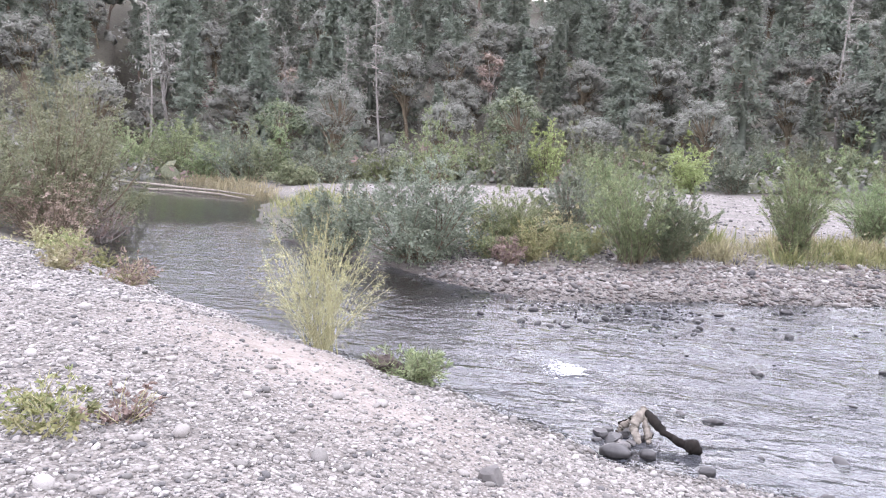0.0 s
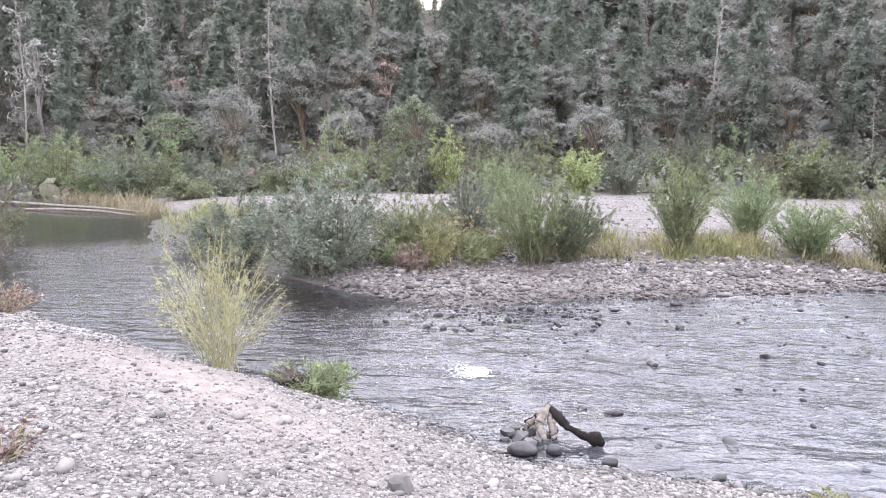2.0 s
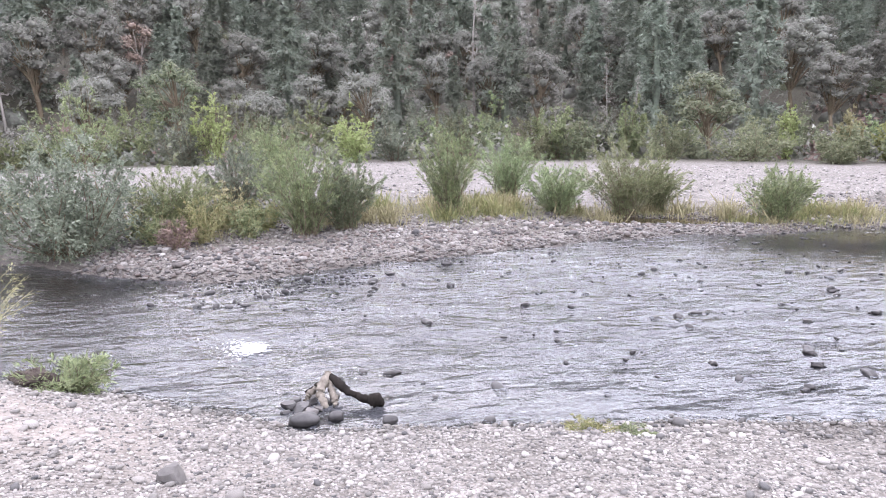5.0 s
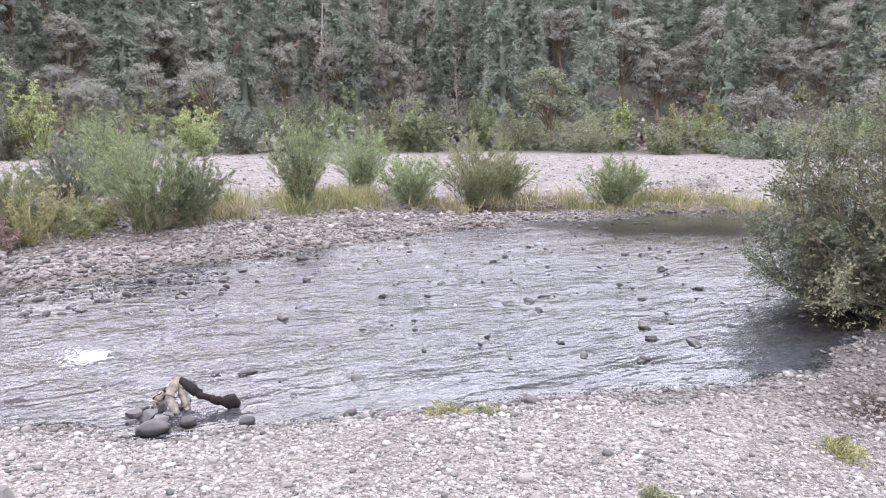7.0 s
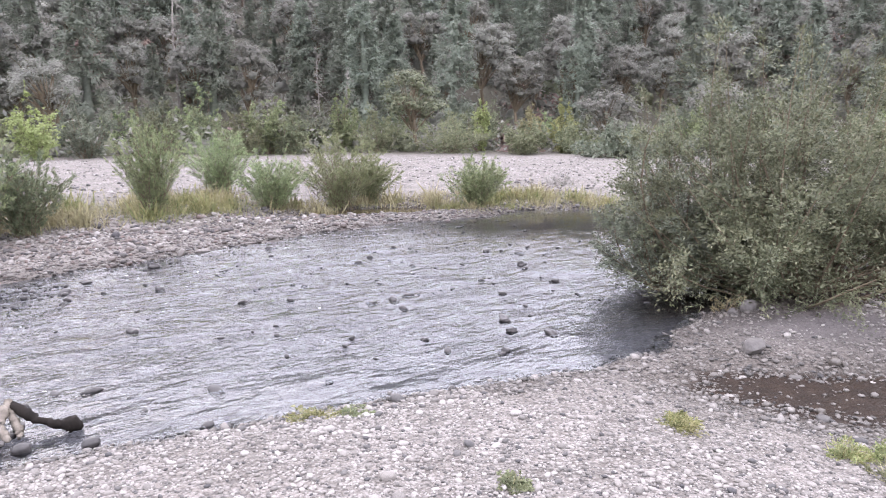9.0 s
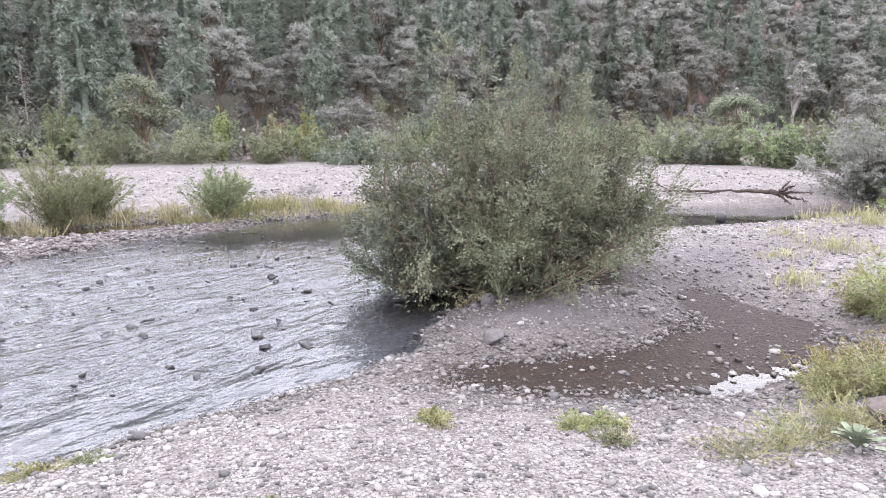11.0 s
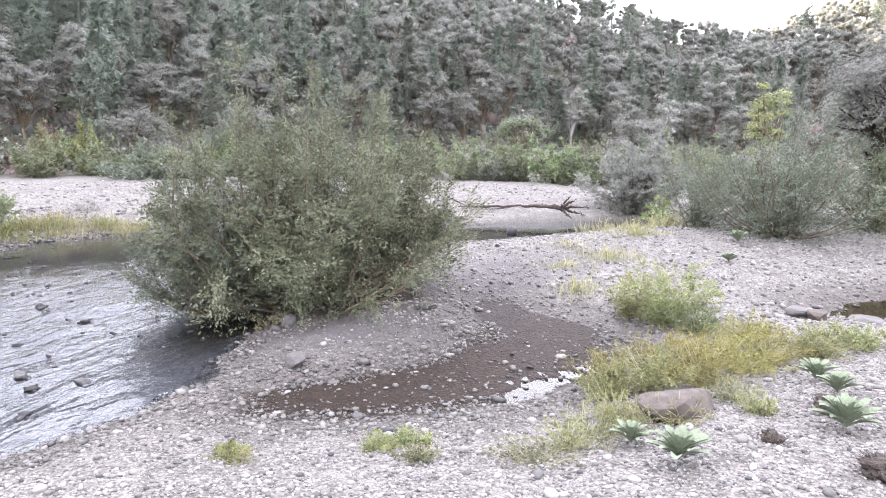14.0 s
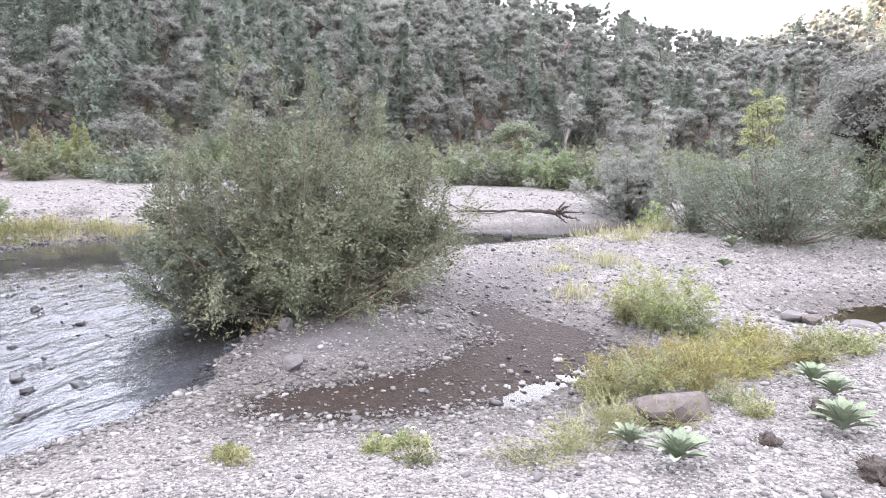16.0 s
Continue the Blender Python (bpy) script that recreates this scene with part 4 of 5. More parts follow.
for i, b in enumerate(np.concatenate([np.arange(-30, 50, 3.1), np.arange(48, 100, 2.6)])):
    r_ = rb.uniform(48, 56) if b < 48 else rb.uniform(41, 50)
    shrub("brush_bush", *polar(b + rb.uniform(-1, 1), r_), rb.uniform(1.8, 3.4), rb.uniform(3.4, 5.0), "bushy grey-green willow brush behind the gravel bar", (BRUSH, WILLOW_BLUE, BRUSH, FRESH, WILLOW)[i % 5], 18, 4600, 0.19, 600 + i, group="brush behind the bar", aspect=0.4, upright=0.4, low=0.03)
shrub("dead_brush", 17.5, 18.1, 0.45, 1.3, "low grey dead brush lying on the gravel bar", LICHEN, 30, 250, 0.1, 120, WOOD_GREY)
rb = np.random.default_rng(71)
for i in range(16):
    b, r_ = rb.uniform(-47, -35), rb.uniform(11.5, 16)
    x, y = polar(b, r_)
    if land(np.array([x]), np.array([y]))[1][0] > 0.6:
        shrub("bank_weed", x, y, rb.uniform(0.3, 0.7), rb.uniform(0.6, 1.1), "rank tan and green weed on the near bank", (WEED, STRAW, RUST)[i % 3], 20, 900, 0.07, 800 + i, STRAW_STEM, group="weeds on the near bank", category="weed", aspect=0.3, upright=0.6, low=0.03, thick=0.004)
# upstream side
shrub("dark_bush", 28.6, 2.0, 3.0, 4.6, "dark green rounded bush beyond the far pool", OAK, 44, 16000, 0.14, 121, low=0.02, aspect=0.45)
shrub("lime_sapling", 26.2, 1.0, 1.5, 1.3, "bright yellow-green sapling by the far pool", LIME, 24, 1300, 0.14, 122, upright=0.8)
shrub("upstream_willow", 20.4, -2.2, 3.7, 4.8, "large silvery willow bush on the upstream gravel", WILLOW_BLUE, 70, 40000, 0.085, 123, single=True, low=0.05, upright=0.3)
shrub("upstream_willow", 22.5, -0.4, 3.2, 2.8, "silvery willow bush on the upstream gravel", WILLOW_BLUE, 40, 16000, 0.085, 124, single=True, low=0.05)
shrub("upstream_willow", 22.8, -5.2, 3.6, 4.4, "grey-green willow bush on the upstream gravel", WILLOW, 54, 22000, 0.10, 125, low=0.05)
# left bank
shrub("bank_bush", -13.9, 14.2, 4.3, 4.4, "dense olive bush growing over the near bank", BRUSH, 60, 30000, 0.09, 126, low=0.03)
shrub("bank_bush", -15.3, 17.6, 2.6, 3.0, "olive bush leaning over the water from the near bank", BRUSH, 44, 14000, 0.09, 226, low=0.02, upright=0.3)
shrub("bank_bush", -13.5, 15.2, 1.6, 2.2, "brown twiggy bush hanging over the near bank", RUST, 70, 3600, 0.06, 227, WOOD_GREY, low=0.15, upright=0.3)
shrub("bank_bush", -15.8, 16.6, 4.8, 4.2, "dense olive bush growing over the near bank", BRUSH, 50, 20000, 0.1, 127, low=0.03)
shrub("bank_bush", -12.4, 12.5, 1.9, 2.3, "low twiggy brown bush on the near bank", RUST, 60, 4200, 0.08, 128, low=0.1)
shrub("bank_bush", -13.6, 11.6, 2.8, 3.4, "olive bush at the top of the near bank", BRUSH, 50, 14000, 0.09, 129, low=0.03)


# ---------------------------------------------------------------- trees
def conifer_parts(seed, h, w, cardsize=0.55, per=9, whorls=34, sparse=0.0):
    r = np.random.default_rng(seed)
    s = np.linspace(0, 1, 9)
    path = np.stack([0.02 * h * np.sin(s * 3 + seed) * s, 0.015 * h * np.sin(s * 4 + 2 * seed), s * h - 0.3], -1)[None]
    wood = [tubes(path, (0.016 * h * (1.03 - s))[None] + 0.01, 6)]
    n = whorls * 4
    t = 0.10 + 0.9 * np.sort(r.uniform(0, 1, n)) ** 0.85
    a = r.uniform(0, 2 * np.pi, n)
    L = 0.5 * w * ((1.02 - t) ** 0.85) * r.uniform(0.6, 1.12, n) * np.where(t < 0.25, 0.75, 1) + 0.12
    d = np.stack([np.cos(a), np.sin(a), np.zeros(n)], 1)
    q = np.linspace(0, 1, 4)
    root = np.stack([np.interp(t, s, path[0, :, 0]), np.interp(t, s, path[0, :, 1]), t * h - 0.3], 1)
    bp = root[:, None] + d[:, None] * (L[:, None] * q)[..., None]
    droop = r.uniform(0.1, 0.35, n)
    bp[..., 2] += (L[:, None] * (0.18 * q - droop[:, None] * q ** 2))
    wood.append(tubes(bp[::3], 0.035 * (1.1 - q)[None] * (L[::3, None] / w + 0.3) + 0.004, 3))
    i = np.repeat(np.arange(n), per)
    keep = r.uniform(0, 1, len(i)) > sparse
    i = i[keep]
    u = r.uniform(0.3, 1, len(i))
    p = root[i] + d[i] * (L[i] * u)[:, None] + r.normal(0, 0.09, (len(i), 3)) * L[i][:, None]
    p[:, 2] += L[i] * (0.18 * u - droop[i] * u ** 2)
    g = d[i] * 0.8 + r.normal(0, 0.5, (len(i), 3)) + np.array([0, 0, -0.25])
    size = cardsize * r.uniform(0.6, 1.3, len(i))
    face = unit(np.array([0, 0, 0.9]) + 0.8 * d[i] + r.normal(0, 0.12, (len(i), 3)))
    # the close inner sprays: tiers of ragged skirts round the trunk
    q2 = np.linspace(0.08, 1, 15)
    body = 0.07 * w * ((1.02 - q2) ** 0.8) * np.where(np.arange(15) % 2, 0.68, 1.0)
    body[0] = 0.02
    axis = np.stack([np.interp(q2, s, path[0, :, 0]), np.interp(q2, s, path[0, :, 1]), q2 * h - 0.3], 1)
    cv, cf = tubes(axis[None], body[None], 11)
    cv = cv + r.normal(0, 0.13, cv.shape) * np.repeat(body, 11)[:, None]
    return join(*wood), join((cv, cf), cards(r, p, g, size * 1.25, size * 0.4, face=face))


LOBE = ICO1


def oak_parts(seed, h, w, cardsize=0.5, clumps=22, per=70, bare=0.25, apart=False, core=0.5):
    r = np.random.default_rng(seed)
    s = np.linspace(0, 1, 5)
    trunk = np.stack([0.06 * h * np.sin(2 * s + seed), 0.05 * h * np.sin(2.5 * s + 2 * seed), s * h * 0.55 - 0.3], -1)[None]
    wood = [tubes(trunk, (0.024 * h * (1.1 - 0.6 * s))[None], 6)]
    c = unit(r.normal(size=(clumps, 3))) * (r.uniform(0.35, 1, clumps) ** 0.6)[:, None]
    c = c * np.array([w / 2, w / 2, h * 0.36]) * 0.8 + np.array([0, 0, h * (1 - 0.36) + 0.02 * h])
    c[:, 2] = np.maximum(c[:, 2], h * bare)
    start = trunk[0, r.integers(2, 5, clumps)]
    q = np.linspace(0, 1, 3)
    limb = start[:, None] * (1 - q)[:, None] + c[:, None] * q[:, None]
    limb[..., 2] += (0.1 * h * q * (1 - q))
    wood.append(tubes(limb, (0.010 * h * (1.05 - q))[None].repeat(clumps, 0) + 0.01, 3))
    rad = r.uniform(0.09, 0.17, clumps) * w * (30 / clumps) ** 0.25
    # each clump is a billow of leaves, close together on a lumpy inside
    bv, bf = LOBE
    k = r.normal(size=(clumps, 2, 3)) * 2.2
    bump = 1 + 0.16 * np.sin(np.einsum("vx,cx->cv", bv, k[:, 0])) + 0.12 * np.sin(np.einsum("vx,cx->cv", bv, k[:, 1]) + 1)
    squash = np.array([1, 1, 0.78])
    lv = c[:, None] + bv[None] * (core * rad[:, None] * bump)[..., None] * squash
    lf = bf[None] + (np.arange(clumps) * len(bv))[:, None, None]
    i = np.repeat(np.arange(clumps), per)
    n = unit(r.normal(size=(len(i), 3)))
    n[:, 2] = np.where(n[:, 2] < -0.35, -n[:, 2], n[:, 2])
    p = c[i] + n * (rad[i] * (core + (1.25 - core) * r.uniform(0, 1, len(i))))[:, None] * squash
    hid = (np.linalg.norm((p[:, None] - c[None]) / squash, axis=2) < 0.5 * rad[None]).any(1)
    i, n, p = i[~hid], n[~hid], p[~hid]
    size = cardsize * r.uniform(0.6, 1.3, len(i))
    face = unit(0.75 * n + np.array([0, 0, 0.45]) + r.normal(0, 0.18, (len(i), 3)))
    lv, lf = lv.reshape(-1, 3), lf.reshape(-1, 3)
    leaf_v, leaf_f = cards(r, p, np.cross(face, r.normal(size=(len(i), 3))), size, size * 0.6, face=face)
    leaf_f = np.concatenate([leaf_f[:, [0, 1, 2]], leaf_f[:, [0, 2, 3]]])
    green = join((lv, lf), (leaf_v, leaf_f))
    if apart:
        girth = 0.010 * h * (1.05 - q) + 0.01
        return wood[0], [tubes(one[None], girth[None], 5) for one in limb], green
    return join(*wood), green


def snag_parts(seed, h, w):
    """A standing dead conifer: bleached trunk and drooping bare limbs."""
    r = np.random.default_rng(seed)
    s = np.linspace(0, 1, 9)
    path = np.stack([0.02 * h * np.sin(3 * s + seed), 0.02 * h * np.sin(4 * s), s * h - 0.3], -1)[None]
    n = 58
    t = 0.2 + 0.76 * r.uniform(0, 1, n)
    a = r.uniform(0, 2 * np.pi, n)
    L = 0.5 * w * (1.05 - 0.75 * t) * r.uniform(0.25, 1.3, n)
    q = np.linspace(0, 1, 6)
    d = np.stack([np.cos(a), np.sin(a), np.zeros(n)], 1)
    b = np.stack([np.zeros(n), np.zeros(n), t * h - 0.3], 1)[:, None] + d[:, None] * (L[:, None] * q)[..., None]
    b[..., 2] += L[:, None] * (r.uniform(0.0, 0.6, n)[:, None] * q - r.uniform(-0.2, 0.7, n)[:, None] * q ** 2)
    b[:, 1:] += r.normal(0, 0.07, (n, 5, 3)) * L[:, None, None]
    i = r.integers(0, n, 260)
    u = r.uniform(0.3, 1, 260)
    p = b[i, np.minimum((u * 6).astype(int), 5)]
    return join(tubes(path, (0.0075 * h * (1.05 - s))[None] + 0.01, 6), tubes(b, 0.04 * (1.1 - q)[None].repeat(n, 0) + 0.008, 3)), cards(r, p, r.normal(0, 0.6, (260, 3)) - np.array([0, 0, 0.7]), 0.5, 0.09)


def tree_kind(name, wood, green, wood_mat, leaf_mat, label, group):
    ob = thing(name, (0, 0, 0), label, "tree", group)
    part("trunk", mesh_np("trunk", *wood, wood_mat), ob)
    part("crown", mesh_np("crown", *green, leaf_mat), ob)
    return ob


def plant_trees(kinds, spots, rng):
    """Sets one tree on each spot: the kind's first one is moved there, the others are copies."""
    used = set()
    for k, x, y, s in spots:
        m = pose(x, y, ground_z(x, y), 0, 0, rng.uniform(0, 360)) @ Matrix.Diagonal((s, s, s * rng.uniform(0.9, 1.15), 1))
        if k in used:
            copy_thing(kinds[k], m)
        else:
            first.append((kinds[k], m))
            used.add(k)


first = []
GROUP = "trees of the wooded hillside"
KINDS = [tree_kind("fir_tree", *conifer_parts(200 + i, 13.0, w, 0.36, 34, 42), BARK, NEEDLE, "dark green fir tree on the wooded slope", GROUP) for i, w in enumerate((6.2, 5.4, 6.8, 5.8))]
KINDS += [tree_kind("oak_tree", *oak_parts(220 + i, 9.5, w, 0.24, 46, 115), STEM, OAK, "rounded grey-green oak on the wooded slope", GROUP) for i, w in enumerate((7.5, 6.5, 8.0, 6.0))]
KINDS += [tree_kind("bleached_snag", *snag_parts(240 + i, 16, 5.0), WOOD_GREY, LICHEN, "bleached dead conifer with drooping bare limbs", GROUP) for i in range(2)]
KINDS += [tree_kind("rust_tree", *oak_parts(250, 7.0, 3.6, 0.22, 16, 110), WOOD_GREY, RUST, "small tree with dry rusty brown leaves", GROUP)]
KINDS += [tree_kind("lichen_tree", *oak_parts(255, 10, 4.6, 0.2, 26, 90, core=0.45), WOOD_GREY, LICHEN, "grey half-bare tree hung with lichen", GROUP)]

rng = np.random.default_rng(12)
spots, far_spots, seen = [], [], {}
r = 59.0
while r < 250:
    gap = 4.2 if r < 100 else 5.8 if r < 150 else 7.4
    step = np.concatenate([np.arange(-52, 46, math.degrees(gap * 1.15 / r)), np.arange(46, 114, math.degrees(gap * 0.9 / r))])
    for b in step:
        bb, rr = b + rng.uniform(-0.45, 0.45) * math.degrees(gap / r), r + rng.uniform(-0.45, 0.45) * gap
        x, y = polar(bb, rr)
        h, _, _, _, _, rise = land(np.array([x]), np.array([y]))
        rise, elev = rise[0], math.degrees(math.atan2(h[0] - 2.8, rr))
        key = int(bb // 3)
        hidden = elev < seen.get(key, -9) - 0.4
        seen[key] = max(seen.get(key, -9), elev)
        if rise < 2 or elev > 14.5 or hidden:
            continue
        small = float(np.interp(bb, [5, 20, 46, 60, 80], [1.0, 0.95, 0.92, 0.90, 0.82]))
        if rr < 98 or (bb > 92 and rr < 122):
            u = rng.uniform()
            firs = 0.5 if bb < 25 else 0.36
            if u < firs:
                k, s = rng.integers(0, 4), rng.uniform(0.5, 1.1)
            elif u < 0.965:
                k, s = rng.integers(4, 8), rng.uniform(0.5, 1.0)
            elif u < 0.972:
                k, s = 10, rng.uniform(0.7, 1.1)
            else:
                k, s = 11, rng.uniform(0.7, 1.1)
            spots.append((int(k), x, y, s * small))
        else:
            far_spots.append((x, y, h[0], small * rng.uniform(0.7, 1.15), rng.uniform() < (0.42 if bb < 70 else 0.22)))
    r += gap
# trees that stand out by name: snags and pale crowns on the slope
spots += [(8, *polar(14.1, 66), 0.95), (9, *polar(-20.3, 66), 0.95), (8, *polar(-22.8, 64), 0.7), (8, *polar(-29.2, 66), 0.95), (9, *polar(-27.6, 65), 0.7), (9, *polar(-37.5, 68), 0.9), (10, *polar(12.0, 72), 0.6), (10, *polar(-11.5, 72), 1.1), (8, *polar(26.6, 58), 0.35), (9, *polar(20.5, 60), 0.4), (8, *polar(24.3, 60), 0.45),
          (11, *polar(36.8, 86), 1.0), (11, *polar(88, 78), 0.75), (11, *polar(-36, 74), 1.0), (11, *polar(-40.5, 66), 1.0)]
plant_trees(KINDS, spots, rng)
for ob, m in first:
    ob.matrix_basis = m

low_fir = [conifer_parts(300 + i, 11.5, 6.2, 0.46, 18, 20) for i in range(3)]
low_oak = [oak_parts(310 + i, 9.4, 8.4, 0.32, 30, 52, core=0.62) for i in range(3)]
crowns, trunks = {0: [], 1: []}, []
for i, (x, y, z, s, fir) in enumerate(far_spots):
    (wv, wf), (cv, cf) = (low_fir if fir else low_oak)[i % 3]
    a = rng.uniform(0, 2 * np.pi)
    turn = np.array([[math.cos(a), math.sin(a), 0], [-math.sin(a), math.cos(a), 0], [0, 0, 1]]) * s
    off = np.array([x, y, z])
    crowns[0 if fir else 1].append((cv @ turn + off, cf))
    trunks.append((wv[:54] @ turn + off, wf[(wf < 54).all(1)]))
woods = thing("distant_woods", (0, 0, 0), "dense far woods of fir and oak covering the hills", "woods", kind="stuff")
for key, m in ((0, NEEDLE), (1, OAK)):
    if crowns[key]:
        me = mesh_np("crowns", *join(*crowns[key]), m)
        give(me, "tree", np.concatenate([np.full(len(c[0]), i * 0.618 % 1) for i, c in enumerate(crowns[key])]))
        tagged(part("fir_crowns" if key == 0 else "oak_crowns", me, woods), kind="stuff")
tagged(part("trunks", mesh_np("trunks", *join(*trunks), BARK), woods), kind="stuff")

# undergrowth on the hill's foot
r = np.random.default_rng(77)
n = 4200
b = np.radians(np.where(np.arange(n) < 1700, r.uniform(-54, 114, n), r.uniform(40, 114, n)))
foot = np.interp(np.degrees(b), [-54, 0, 40, 62, 75, 92, 105, 114], [64, 57, 58, 66, 76, 82, 74, 66])
q = foot + np.where(np.arange(n) < 1700, -10 + 46 * r.uniform(0, 1, n) ** 1.4, 10 + 110 * r.uniform(0, 1, n))
bx, by = q * np.sin(b), q * np.cos(b)
bz = land(bx, by)[0]
sz = r.uniform(0.9, 2.5, n) * np.where(np.arange(n) < 1700, 1.0, 1.25)
for name, m, lo, hi in (("undergrowth", OAK, 0.0, 0.64), ("dry_undergrowth", RUST, 0.64, 0.72), ("pale_undergrowth", LICHEN, 0.72, 0.80), ("green_undergrowth", WILLOW, 0.80, 1.0)):
    turn = np.arange(n) * 0.618 % 1
    i = np.repeat(np.where((turn >= lo) & (turn < hi))[0], 46)
    d = unit(r.normal(size=(len(i), 3)))
    d[:, 2] = np.abs(d[:, 2])
    p = np.stack([bx[i], by[i], bz[i]], 1) + d * sz[i][:, None] * (r.uniform(0.2, 1, len(i)) ** 0.5)[:, None] * np.array([1.2, 1.2, 1.0])
    s = r.uniform(0.25, 0.6, len(i))
    one = np.unique(i)
    th = np.linspace(0, np.pi, 5)
    lobe = np.stack([bx[one], by[one], bz[one]], 1)[:, None] + np.stack([0 * th, 0 * th, -0.4 * np.cos(th)], -1)[None] * sz[one][:, None, None]
    lv, lf = tubes(lobe, 0.38 * np.sin(th)[None] * sz[one][:, None] + 0.02, 7)
    lv = lv + r.normal(0, 0.09, lv.shape) * np.repeat(sz[one], 35)[:, None]
    tagged(new(name, mesh_np(name, *join((lv, lf), cards(r, p, r.normal(size=(len(i), 3)), s, s * 0.5, face=unit(d + np.array([0, 0, 0.4]) + r.normal(0, 0.2, (len(i), 3))))), m)), "low tangled undergrowth at the foot of the wooded hill", "undergrowth", kind="stuff")

# trees near the river on the upstream side, and rounded trees in the brush line
def single_tree(name, x, y, parts, wood_mat, leaf_mat, label):
    ob = thing(name, (x, y, ground_z(x, y)), label, "tree")
    trunk, limbs, green = parts
    part("trunk", mesh_np("trunk", *trunk, wood_mat), ob)
    for one in limbs:
        part("limb", mesh_np("limb", *one, wood_mat), ob)
    part("crown", mesh_np("crown", *green, leaf_mat), ob)
    return ob


single_tree("upstream_oak", 23.6, -6.6, oak_parts(401, 5.9, 7.2, 0.10, 64, 620, 0.12, True, 0.15), WOOD_DARK, OAK, "broad dark oak with low spreading limbs")
single_tree("upstream_oak", 27.5, -9.5, oak_parts(402, 5.6, 6.2, 0.11, 50, 460, 0.12, True, 0.15), WOOD_DARK, OAK, "dark oak behind the upstream willows")
single_tree("upstream_oak", 24.6, -5.4, oak_parts(404, 4.9, 4.2, 0.10, 50, 460, 0.1, True, 0.15), WOOD_DARK, OAK, "dark spreading oak among the upstream willows")
single_tree("lime_tree", 34.1, -3.0, oak_parts(403, 5.9, 2.3, 0.11, 30, 260, 0.3, True, 0.15), STEM, LIME, "tall narrow bright yellow-green tree")
for i, (b, r_, h, w, m) in enumerate([(-23.7, 54, 7.4, 6.4, OAK), (-9.4, 54, 7.0, 5.4, WILLOW), (5.2, 54, 6.4, 4.8, OAK), (31.7, 48, 5.4, 5.4, WILLOW), (-15, 56, 6, 5, OAK), (-3, 57, 5, 4.6, OAK), (47, 54, 4.4, 5, OAK), (55, 56, 5, 5, OAK), (77, 58, 4.6, 5, WILLOW), (86, 56, 4.4, 5, OAK), (-41, 62, 7.5, 6, OAK), (-27.8, 58, 6.4, 5, WILLOW)]):
    single_tree("brush_line_tree", *polar(b, r_), oak_parts(420 + i, h, w, 0.16, 40, 190, 0.08, True, 0.3), STEM, m, "rounded olive-green tree rising out of the brush")


# ---------------------------------------------------------------- driftwood, foam, small plants
def limb(name, path, radii, mat, label, sides=9, category="driftwood"):
    ob = new(name, mesh_np(name, *tubes(np.array([path]), np.array([radii]), sides), mat))
    return tagged(ob, label, category)


def gnarl(path, radii, seed, sides=10, wob=0.012):
    """A weathered limb: the path is made finer and both it and the girth wander."""
    r = np.random.default_rng(seed)
    path, t = np.array(path, float), np.linspace(0, 1, len(path))
    q = np.linspace(0, 1, 26)
    fine = np.stack([np.interp(q, t, path[:, k]) for k in range(3)], 1)
    fine[1:-1] += r.normal(0, wob * 0.5, (24, 3))
    girth = np.interp(q, t, radii) * (1 + 0.22 * np.sin(q * 17 + seed) * np.sin(q * 7 + 2 * seed))
    girth[0] = girth[-1] = 0.004
    v, f = tubes(fine[None], girth[None], sides)
    v += r.normal(0, 0.09, v.shape) * np.repeat(girth, sides)[:, None]
    return v, f


drift = thing("driftwood_branch", (0, 0, 0), "forked driftwood branch, pale above and wet black below", "driftwood")
part("wet_limb", mesh_np("wet_limb", *gnarl([(0.12, 7.08, 0.22), (0.22, 6.97, 0.18), (0.32, 6.86, 0.11), (0.42, 6.77, 0.08), (0.52, 6.7, 0.07), (0.6, 6.66, 0.07), (0.67, 6.63, 0.04)], [0.035, 0.046, 0.042, 0.034, 0.042, 0.07, 0.04], 1), WOOD_BLACK), drift, "wet black limb lying in the water")
for k, (path, radii) in enumerate([([(0.15, 7.1, 0.25), (0.1, 6.98, 0.2), (0.05, 6.88, 0.14), (0.06, 6.8, 0.06), (0.1, 6.72, 0.0)], [0.03, 0.045, 0.04, 0.042, 0.035]),
                                   ([(0.13, 7.06, 0.22), (0.16, 6.95, 0.13), (0.18, 6.86, 0.04), (0.2, 6.8, -0.02)], [0.03, 0.036, 0.034, 0.026]),
                                   ([(0.1, 6.98, 0.2), (0.02, 6.96, 0.15), (-0.06, 6.92, 0.08), (-0.12, 6.9, 0.0)], [0.025, 0.034, 0.03, 0.024])]):
    part("pale_limb", mesh_np("pale_limb", *gnarl(path, radii, 5 + k), WOOD_PALE), drift, "bleached limb propped on stones")
for k, path in enumerate([[(0.12, 7.05, 0.16), (0.0, 7.08, 0.1), (-0.1, 7.1, 0.03)]]):
    part("side_branch", mesh_np("side_branch", *gnarl(path, [0.03, 0.026, 0.016], 60 + k, 7), WOOD_BLACK), drift, "thin dark side branch")
limb("drift_log", [(-29.6, 35.6, 0.08), (-26.5, 34.2, 0.14), (-23.5, 33.0, 0.12), (-20.5, 31.6, 0.16), (-17.6, 30.4, 0.1)], [0.06, 0.08, 0.075, 0.06, 0.025], WOOD_PALE, "long bleached log lying across the far water")
